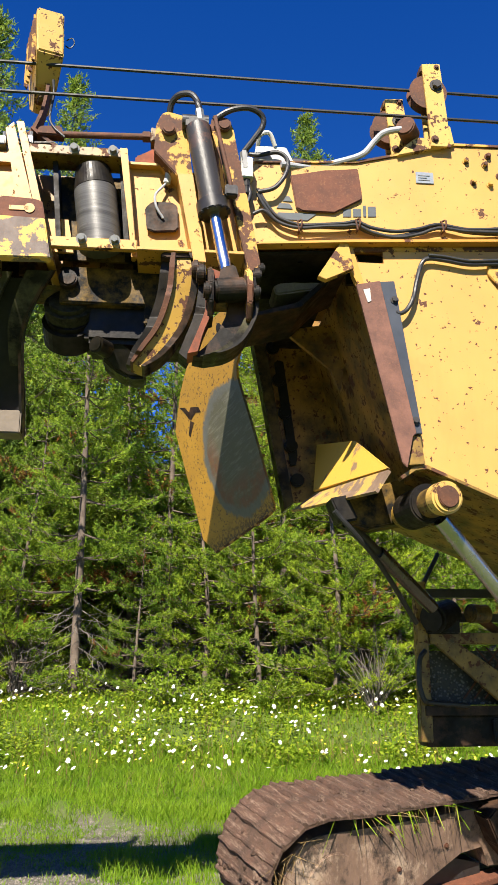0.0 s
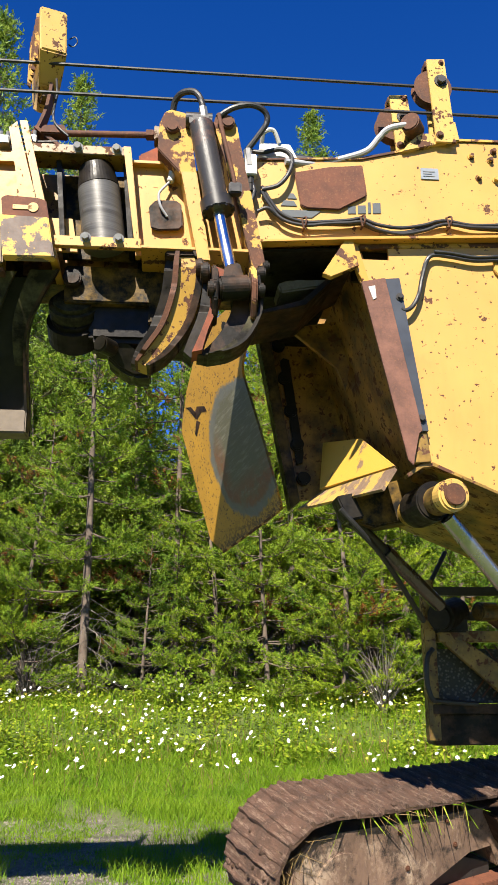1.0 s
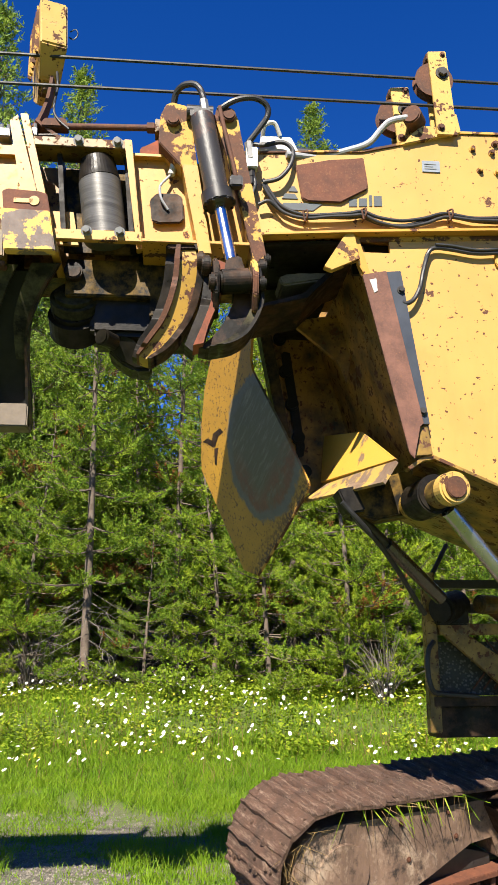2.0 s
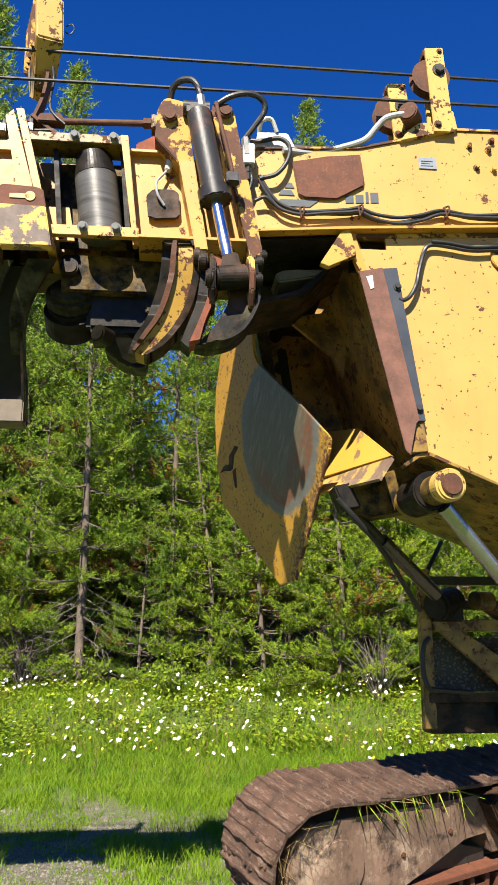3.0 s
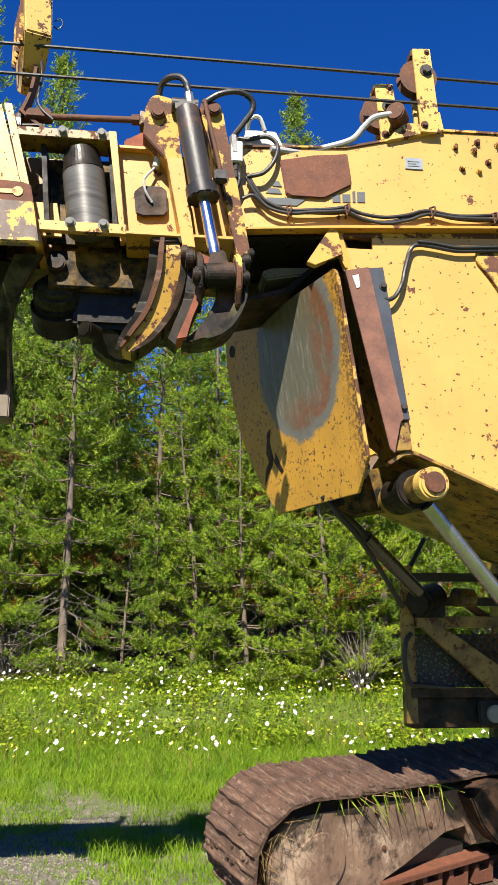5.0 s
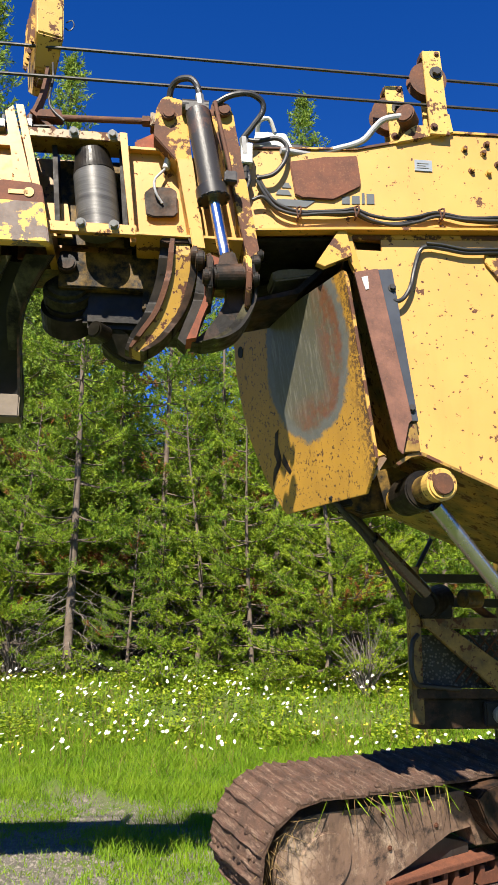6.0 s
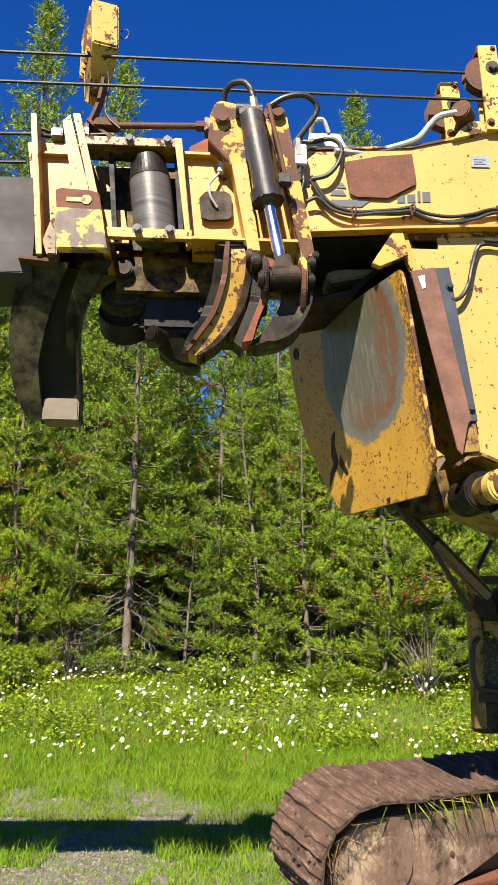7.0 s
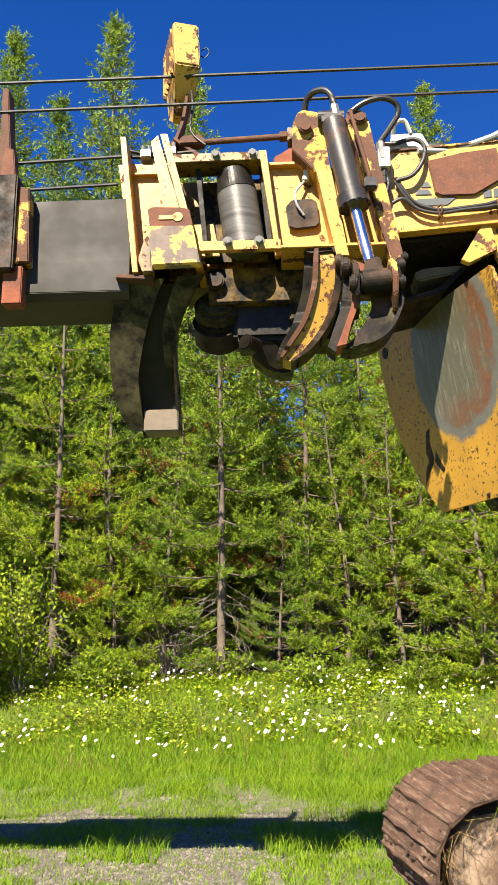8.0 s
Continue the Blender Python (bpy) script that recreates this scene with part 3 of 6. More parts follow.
# kind, x, y, turn, size
PLACES = [
    ('a', -2.95, 14.6, 0, 1.0), ('b', -6.15, 14.9, 40, 1.1), ('b', -5.3, 15.4, 200, 0.95), ('c', 1.35, 14.3, 10, 0.95), ('c', 0.1, 14.6, 130, 0.85), ('c', -0.9, 15.4, 40, 0.9), ('c', 2.2, 14.2, 210, 0.8), ('c', -5.0, 14.6, 80, 0.75), ('c', -3.9, 15.0, 260, 0.9), ('c', -1.9, 14.9, 300, 0.55), ('c', 3.3, 14.4, 20, 0.9),
    ('b', 2.6, 14.9, 300, 1.0), ('a', -1.5, 16.2, 80, 1.0), ('c', -4.4, 16.3, 20, 1.1), ('a', -7.8, 15.0, 210, 1.0), ('a', 0.7, 16.4, 150, 0.95),
    ('b', -0.4, 17.2, 30, 1.1), ('a', 3.6, 15.8, 60, 1.05), ('c', 4.6, 14.6, 250, 1.0), ('t', -5.75, 17.4, 0, 0.98), ('s', -6.4, 18.0, 30, 1.20),
    ('s', -8.7, 17.2, 120, 1.15), ('t', -8.0, 18.6, 220, 1.1), ('s', -4.3, 18.0, 70, 1.06), ('s', 1.45, 18.0, 200, 0.98), ('b', -2.6, 17.8, 310, 1.15),
    ('a', -4.0, 18.8, 0, 1.1), ('b', 2.3, 17.3, 90, 1.2), ('t', -10.2, 17.0, 60, 1.0), ('t', 3.8, 18.2, 140, 0.75), ('a', 5.4, 17.0, 190, 1.1),
    ('b', 0.9, 19.4, 10, 1.2), ('a', -1.2, 19.6, 250, 1.1), ('b', -3.2, 20.4, 80, 1.2), ('c', -7.0, 16.4, 300, 1.2), ('c', 3.0, 16.6, 100, 1.2),
    ('t', -2.8, 18.9, 0, 0.85), ('t', -1.0, 18.4, 50, 0.85), ('t', 0.5, 18.7, 100, 0.82), ('t', 2.5, 18.6, 150, 0.85), ('t', 4.3, 18.4, 200, 0.85), ('t', -4.9, 18.6, 250, 0.95), ('s', -7.3, 16.8, 300, 0.98), ('s', -5.0, 17.0, 20, 0.86), ('s', -11.6, 19.0, 0, 1.0), ('t', -7.2, 21.0, 15, 1.0), ('a', 6.6, 15.4, 5, 1.0), ('a', -9.6, 15.6, 95, 1.1), ('b', 5.0, 19.5, 60, 1.2), ('a', 2.4, 20.5, 33, 1.1),
    ('a', -5.2, 20.8, 170, 1.15), ('b', -12.4, 16.6, 10, 1.1), ('b', 7.8, 17.5, 70, 1.2), ('a', -1.9, 22.0, 70, 1.1), ('a', 0.0, 22.5, 170, 1.1), ('b', 4.0, 22.5, 0, 1.2), ('b', -9.5, 21.5, 0, 1.2),
]
# unseen pines added behind the eye, to cut the low sky's fill light
for k in range(14):
    a = math.pi * (1.02 + 0.96 * k / 13)
    PLACES.append(('d', 19 * math.cos(a) + (k % 3) * 1.1, 19 * math.sin(a) - (k % 2) * 2.2, 47 * k, 1.0 + 0.13 * (k % 4)))
used = set()
far = random.Random(12)
for row, (y, n) in enumerate(((19.8, 14), (21.8, 14), (24.5, 10))):
    for k in range(n):
        PLACES.append(('d', -15 + 26 * (k + far.random() * 0.8) / n, y + far.uniform(-0.8, 0.8), far.uniform(0, 360), far.uniform(0.95, 1.2)))
for key, x, y, turn, size in PLACES:
    if y >= 17.4 and key in 'abc':
        key, size = 'd', size * 1.05
    if key == 'd' and y > 0:
        size = min(size, 0.84)
    m = pose(x, y, ground_z(x, y) - 0.03, 0, 0, turn)
    if key in used:
        ob = copy_thing(kinds[key], m)
    else:
        ob = kinds[key]
        ob.matrix_basis = m
        used.add(key)
    ob.scale = (size, size, size)




def leafy_shrub(name, seed, height, spread, stems, leaves, leaf, label):
    """Many thin stems from one root with small leaves along them."""
    rng = np.random.default_rng(seed)
    shrub = new(name)
    wood, v = mesh(), []
    for k in range(stems):
        az, out = rng.uniform(0, 2 * np.pi), rng.uniform(0.1, 1.0) * spread
        h = height * rng.uniform(0.55, 1.0) * (1 - 0.35 * (out / spread) ** 2)
        tip = np.array([math.cos(az) * out, math.sin(az) * out, h])
        mid = tip * (0.35, 0.35, 0.55) + rng.normal(0, 0.05, 3)
        path = np.array(spline([(0, 0, -0.05), mid, tip], 5))
        add_hose(wood, [(0, 0, -0.05), mid, tip], lambda s: 0.010 - 0.007 * s, seg=4, n=3)
        for q in range(leaves):
            i = rng.integers(3, len(path))
            c = path[i] + rng.normal(0, 0.07, 3)
            d, s = rng.normal(0, 1, 3) + (0, 0, 0.3), rng.normal(0, 1, 3)
            d = d / np.linalg.norm(d) * leaf * rng.uniform(0.6, 1.2)
            s = np.cross(d, s)
            s = s / np.linalg.norm(s) * leaf * 0.28
            v.append(np.stack([c, c + d * 0.5 - s, c + d, c + d * 0.5 + s]))
    part("woodwork", wood, dead_wood, shrub)
    if leaves:
        ob = new("foliage", from_arrays("foliage", np.concatenate(v), 4, leaf_green))
        ob.parent = shrub
    return tagged(shrub, label, "shrub", group="shrubs under the trees")


bush = leafy_shrub("leafy_shrub", 31, 2.3, 0.9, 46, 60, 0.085, "bright green leafy willow shrub at the trees' foot")
low_bush = leafy_shrub("leafy_shrub", 32, 0.7, 0.6, 26, 45, 0.07, "low bright green undergrowth shrub")
bare_bush = leafy_shrub("bare_shrub", 33, 1.3, 0.9, 60, 0, 0.05, "bare grey dead shrub at the trees' foot")
bush.matrix_basis = pose(-5.95, 13.1, ground_z(-5.95, 13.1))
low_bush.matrix_basis = pose(-4.7, 13.5, ground_z(-4.7, 13.5))
bare_bush.matrix_basis = pose(1.95, 13.6, ground_z(1.95, 13.6))
for x, y, r in ((-6.9, 13.3, 50), (-6.4, 12.6, 120)):
    copy_thing(bush, pose(x, y, ground_z(x, y), 0, 0, r))
rs = random.Random(4)
for k in range(13):
    x, y = -7.5 + 12.5 * k / 13 + rs.uniform(-0.5, 0.5), rs.uniform(13.6, 15.4)
    ob = copy_thing(low_bush, pose(x, y, ground_z(x, y), 0, 0, rs.uniform(0, 360)))
    ob.scale = [rs.uniform(0.6, 1.1)] * 3
copy_thing(bare_bush, pose(-4.6, 15.2, ground_z(-4.6, 15.2), 0, 0, 70))
copy_thing(bare_bush, pose(-3.9, 14.9, ground_z(-3.9, 14.9), 0, 0, 160))

# ---- the delimbing machine: x along its boom, y away from the eye ----
machine = new("tracked_delimber")
machine.matrix_basis = pose(0, 4.6, 0, 0, 0, 6)
tagged(machine, "old yellow tracked stroke delimber with chipped rusty paint", "forestry machine")


def towards_eye(bm, k_low, k_high=1.0, z_low=3.4, z_high=4.0):
    """Slide a piece along the sight line, more at its foot than at its top."""
    eye = Vector((-0.55, -4.65, 1.76))
    for w in bm.verts:
        t = min(1, max(0, (w.co.z - z_low) / (z_high - z_low)))
        w.co = eye + (w.co - eye) * (k_low + (k_high - k_low) * t)
    return bm


def slanted(x, z, w, h, lean=-0.2):
    """Corners of a leaning strip: foot at x, z, width w, height h."""
    return [(x, z), (x + w, z), (x + w + lean * h, z + h), (x + lean * h, z + h)]


def build_boom():
    # upper side plate with its box beam behind
    bm = mesh()
    add_prism(bm, [(-0.06, 4.19), (-0.12, 4.765), (0.68, 4.815), (1.33, 4.99), (3.2, 5.03), (3.2, 4.37), (0.60, 4.25)], 0.0, 0.03)
    up = part("upper_side_plate", bm, yellow_side, machine, "chipped yellow boom side plate")
    bm = mesh()
    add_prism(bm, [(0.0, 4.24), (-0.04, 4.74), (0.70, 4.78), (1.36, 4.95), (3.2, 4.99), (3.2, 4.30), (0.6, 4.26)], 0.034, 1.20)
    part("boom_box", bm, yellow, machine)
    bm = mesh()
    add_prism(bm, [(-0.12, 4.768), (0.68, 4.818), (1.33, 4.993), (3.2, 5.033), (3.2, 5.047), (1.325, 5.008), (0.675, 4.832), (-0.12, 4.782)], -0.012, 0.05, bevel=0.002)
    part("top_edge_strip", bm, rust_paint, machine, "rusty welded top edge")
    # ledge along the boom
    bm = mesh()
    add_prism(bm, [(-0.02, 4.185), (0.62, 4.235), (3.2, 4.385), (3.2, 4.40), (0.62, 4.252), (-0.02, 4.20)], -0.07, 0.002, bevel=0.002)
    part("ledge", bm, yellow, machine)
    bm = mesh()
    add_prism(bm, [(0.62, 4.205), (3.2, 4.35), (3.2, 4.383), (0.62, 4.234)], -0.004, 0.02, bevel=0.002)
    part("ledge_seam", bm, rust_paint, machine)
    # lower housing: side plate, far wall, underside, left wall, so that it is hollow
    bm = mesh()
    # a slot is left open under the ledge
    for piece in ([(0.605, 4.232), (0.618, 4.14), (0.660, 4.14), (0.645, 4.234)], [(0.618, 4.14), (0.625, 4.06), (0.68, 3.90), (1.012, 2.86), (1.53, 2.635), (3.2, 1.95), (3.2, 4.14)], [(0.830, 4.14), (3.2, 4.14), (3.2, 4.36), (0.825, 4.244)]):
        add_prism(bm, piece, 0.004, 0.03, bevel=0)
    low = part("lower_side_plate", bm, yellow_side, machine, "broad pitted yellow side plate with a slot")
    # black box behind the slot, coloured for the shade inside
    bm = mesh()
    add_box(bm, 0.62, 0.90, 0.12, 0.15, 4.05, 4.25, 0)
    part("slot_back", bm, grease, machine)
    # black plate that puts the shade under the boom into colour
    bm = mesh()
    add_prism(bm, [(0.02, 4.17), (0.60, 4.215), (0.60, 4.235), (0.02, 4.19)], 0.035, 1.20, bevel=0.002)
    part("boom_belly", bm, grease, machine, "belly of the boom, blackened for the shade beneath it")
    bm = mesh()
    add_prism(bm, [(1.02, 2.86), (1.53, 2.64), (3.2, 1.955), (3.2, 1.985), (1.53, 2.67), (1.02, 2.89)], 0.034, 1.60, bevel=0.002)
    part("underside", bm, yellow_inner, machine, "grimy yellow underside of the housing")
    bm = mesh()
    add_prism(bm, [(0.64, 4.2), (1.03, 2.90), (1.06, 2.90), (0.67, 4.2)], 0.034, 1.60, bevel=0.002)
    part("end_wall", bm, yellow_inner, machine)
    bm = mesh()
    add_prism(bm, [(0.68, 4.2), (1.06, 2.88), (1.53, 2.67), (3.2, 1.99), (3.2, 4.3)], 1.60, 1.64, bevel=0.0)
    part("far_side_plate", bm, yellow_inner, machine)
    # added plate that keeps sun from leaking in behind the boom
    bm = mesh()
    add_box(bm, 0.34, 1.05, 1.204, 1.62, 4.18, 4.22, 0.003)
    part("sun_leak_cover", bm, grease, machine)
    # folded lip at the low corner of the housing
    bm = mesh()
    add_prism(bm, [(0.86, 2.80), (0.95, 2.862), (1.02, 2.872), (1.53, 2.645), (1.53, 2.630), (1.02, 2.852), (0.955, 2.842), (0.875, 2.785)], -0.03, 0.05, bevel=0.002)
    part("corner_lip", bm, yellow_dirty, machine)
    return up, low


upper_plate, lower_plate = build_boom()


def build_plate_details():
    # brown patch plate, maker's lettering as bars and blocks, data plate, bolts
    bm = mesh()
    add_prism(bm, [(0.255, 4.70), (0.29, 4.475), (0.33, 4.455), (0.53, 4.455), (0.70, 4.555), (0.705, 4.60), (0.685, 4.775), (0.47, 4.745)], -0.022, -0.003, bevel=0.006)
    part("patch_plate", bm, rust_red, machine, "welded brown rusty patch plate")
    bm = mesh()
    add_prism(bm, [(0.15, 4.40), (0.36, 4.40), (0.42, 4.45), (0.18, 4.445)], -0.006, -0.002, bevel=0.0)
    for k in range(2):
        add_prism(bm, [(0.17 + 0.04 * k, 4.475 + 0.05 * k), (0.27, 4.475 + 0.05 * k), (0.25, 4.51 + 0.05 * k), (0.19 + 0.04 * k, 4.51 + 0.05 * k)], -0.006, -0.002, bevel=0.0)
    part("emblem", bm, logo_grey, upper_plate, "faded dark grey emblem")
    for x0, w, h in ((0.585, 0.05, 0.05), (0.648, 0.05, 0.055), (0.712, 0.018, 0.075), (0.742, 0.05, 0.07)):
        bm = mesh()
        add_prism(bm, [(x0, 4.440 + (x0 - 0.58) * 0.06), (x0 + w, 4.443 + (x0 - 0.58) * 0.06), (x0 + w, 4.443 + h + (x0 - 0.58) * 0.06), (x0, 4.44 + h + (x0 - 0.58) * 0.06)], -0.005, -0.002, bevel=0.0)
        part("lettering_bar", bm, logo_grey, upper_plate)
    bm = mesh()
    add_box(bm, 1.06, 1.175, -0.008, -0.001, 4.705, 4.785, 0.002)
    dp = part("data_plate", bm, label_grey, machine, "small grey metal data plate")
    for k in range(3):
        bm = mesh()
        add_box(bm, 1.075, 1.15 - 0.02 * (k % 2), -0.011, -0.0075, 4.725 + 0.016 * k, 4.73 + 0.016 * k, 0)
        part("print_line", bm, steel, dp)
    for x, z in ((1.395, 4.885), (1.52, 4.865), (1.545, 4.93), (1.435, 4.735), (1.545, 4.725), (1.61, 4.79), (1.68, 4.92)):
        bolt("bolt", machine, (x, 0.0, z), (0, -1, 0), 0.015, 0.03, rust_paint)
    # triangular gusset over the pocket
    bm = mesh()
    add_prism(bm, [(0.41, 4.01), (0.55, 4.235), (0.60, 4.24), (0.63, 4.07), (0.60, 4.06), (0.46, 3.99)], -0.05, 0.0, bevel=0.003)
    part("gusset", bm, rust_paint, machine, "rusty yellow gusset")
    bm = mesh()
    add_prism(bm, [(0.605, 4.235), (0.63, 4.235), (0.72, 3.90), (0.70, 3.90), (0.62, 4.06)], -0.02, 0.004, bevel=0.002)
    part("edge_rib", bm, yellow, machine)
    # gusset far right
    bm = mesh()
    add_prism(bm, [(1.48, 4.16), (1.60, 4.18), (1.75, 4.14), (1.75, 3.80), (1.66, 3.82), (1.55, 4.00), (1.48, 4.09)], -0.02, 0.003, bevel=0.005)
    part("reinforcing_plate", bm, rust_paint, machine, "rust-edged reinforcing plate")


build_plate_details()


def build_post():
    """Rusty angle-iron post bolted at the mouth of the pocket."""
    bm = mesh()
    add_prism(bm, [(0.635, 3.955), (0.78, 3.985), (0.955, 3.045), (0.93, 3.03), (0.893, 2.84), (0.865, 2.87)], -0.075, -0.055, bevel=0.003)
    face = part("post_face", bm, rusty("pinkish_rust", (0.19, 0.085, 0.058), (0.085, 0.038, 0.028)), machine, "pinkish rusty angle iron")
    # side strip coloured darker because it faces away from the sun
    bm = mesh()
    add_prism(bm, [(0.782, 3.986), (0.872, 3.995), (0.995, 3.045), (0.957, 3.045)], -0.060, -0.012, bevel=0.003)
    part("post_flange", bm, shaded_steel, machine, "flange strip, dark blue-grey for its shaded side")
    bm = mesh()
    add_prism(bm, [(0.675, 3.92), (0.715, 3.93), (0.72, 3.85), (0.70, 3.84)], -0.080, -0.0745, bevel=0.0)
    part("white_smear", bm, rusty("flaking_white_paint", (0.19, 0.085, 0.058), (0.085, 0.038, 0.028), (0.5, 0.49, 0.46), 0.7), face, "white paint remains")
    for x, z in ((0.875, 3.87), (0.965, 3.12)):
        bolt("bolt", machine, (x - 0.008, -0.06, z), (0, -1, 0), 0.017, 0.022, dark_steel)
    bm = mesh()
    add_prism(bm, [(0.90, 2.86), (1.005, 2.87), (0.985, 3.03), (0.945, 3.03)], -0.05, 0.0, bevel=0.003)
    part("post_foot", bm, yellow_dirty, machine)


build_post()


def deeper(bm, k=1.065):
    """Set a piece back along the sight line, into the pocket."""
    eye = Vector((-0.48, -4.59, 1.76))
    for w in bm.verts:
        w.co = eye + (w.co - eye) * k
    return bm


def add_slab(bm, corners, thick):
    """A flat plate over corners in space, with a thickness behind it."""
    pts = [Vector(p) for p in corners]
    nrm = (pts[1] - pts[0]).cross(pts[2] - pts[0]).normalized() * thick
    b = mesh()
    top, low = [b.verts.new(p) for p in pts], [b.verts.new(p + nrm) for p in pts]
    b.faces.new(top)
    b.faces.new(low[::-1])
    for i in range(len(pts)):
        j = (i + 1) % len(pts)
        b.faces.new((top[i], low[i], low[j], top[j]))
    join(bm, b)
    return bm


SILL_STRIP = [(0.606, 1.20, 2.954), (0.807, 0.02, 2.849), (0.72, 0.0, 2.718), (0.434, 1.28, 2.832)]
SILL_RAMP = [[(0.606, 1.20, 2.958), (0.816, 0.80, 3.222), (0.824, 0.03, 2.853)], [(0.606, 1.22, 2.958), (0.691, 1.50, 3.375), (0.816, 0.80, 3.222)]]


def build_pocket():
    """Open pocket that the butt plate shuts: far wall, slotted flange, roof, scraped sill."""
    far = 1.23
    bm = mesh()
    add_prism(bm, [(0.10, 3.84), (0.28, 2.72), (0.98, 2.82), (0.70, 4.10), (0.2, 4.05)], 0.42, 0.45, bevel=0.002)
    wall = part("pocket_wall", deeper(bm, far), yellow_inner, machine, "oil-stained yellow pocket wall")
    bm = mesh()
    add_prism(bm, [(0.045, 3.80), (0.11, 3.85), (0.30, 2.70), (0.245, 2.66)], 0.30, 0.44, bevel=0.004)
    part("pocket_flange", deeper(bm, far), greasy("oily_dark_paint", (0.09, 0.06, 0.02)), machine, "oily dark flange with slots")
    bm = mesh()
    add_prism(bm, [(0.205, 3.62), (0.225, 3.64), (0.262, 3.63), (0.345, 3.02), (0.335, 2.96), (0.30, 2.95)], 0.400, 0.4185, bevel=0.002)
    part("slot_plate", deeper(bm, far), grease, machine, "black greasy slotted plate")
    for k in range(5):
        z = 3.72 - 0.215 * k
        bm = mesh()
        add_cyl(bm, (0.195 + 0.036 * k, 0.375, z), (0.195 + 0.036 * k, 0.419, z), 0.042, seg=20, bevel=0.01)
        part("oil_boss", deeper(bm, far), grease, wall)
    # roof plates
    bm = mesh()
    add_prism(bm, [(-0.02, 3.72), (0.30, 3.80), (0.48, 3.985), (0.64, 4.065), (0.64, 4.085), (0.47, 4.010), (0.28, 3.825), (-0.02, 3.74)], -0.06, 0.44, bevel=0.003)
    part("pocket_roof", deeper(bm), grease_rust, machine, "greasy black roof plate with rusted lip")
    # black plate in place of the dark cavity above the roof
    bm = mesh()
    add_prism(bm, [(0.02, 4.0), (0.62, 4.05), (0.62, 4.2), (0.02, 4.18)], 0.30, 0.34, bevel=0.002)
    part("roof_back", deeper(bm), grease, machine)
    bm = mesh()
    add_prism(bm, [(0.14, 3.945), (0.20, 3.975), (0.27, 3.965), (0.36, 3.985), (0.44, 3.985), (0.42, 3.94), (0.16, 3.89)], -0.02, 0.2, bevel=0.01)
    part("caked_dirt", deeper(bm), plain("grey_sawdust_dirt", (0.16, 0.145, 0.13), 0.95, 0, 0.5, 40, 1.0), machine, "caked grey sawdust and dirt")
    bm = mesh()
    add_prism(bm, [(0.25, 3.80), (0.55, 3.55), (0.60, 3.40), (0.68, 3.88)], 0.30, 0.34, bevel=0.003)
    part("inner_gusset", deeper(bm, 1.12), yellow_inner, machine)
    # sill: a scraped strip that runs back into the pocket, and the ramp above it
    bm = mesh()
    add_slab(bm, SILL_STRIP, 0.02)
    part("sill_lip", bm, rusty("scraped_bare_sill", (0.26, 0.18, 0.12), (0.12, 0.075, 0.05), (0.46, 0.29, 0.07), 0.45, 0.6), machine, "scraped bare metal lip")
    bm = mesh()
    # second slab: bright facet in place of the sunlit patch on the far wall
    for corners in SILL_RAMP:
        add_slab(bm, corners, -0.02)
    part("sill", bm, rusty("scraped_yellow_sill", (0.30, 0.20, 0.12), (0.15, 0.09, 0.05), (0.62, 0.36, 0.055), 1.1, 0.5), machine, "scraped yellow sill with a facet for the wall's sunlit patch")


build_pocket()

FLAP_SIZE, FLAP_EYE = 0.962, Vector((-0.48, -4.59, 1.76))
# the butt plate's own frame: x along it, y behind it, z up its near edge
FLAP_SHUT = Matrix(((0.3049, 0.9403, -0.1514, 0.597), (-0.9523, 0.2995, -0.0582, -0.0257), (-0.0094, 0.1620, 0.9868, 3.9559), (0, 0, 0, 1)))
FLAP_SHUT.translation = FLAP_EYE + (FLAP_SHUT.translation - FLAP_EYE) * FLAP_SIZE


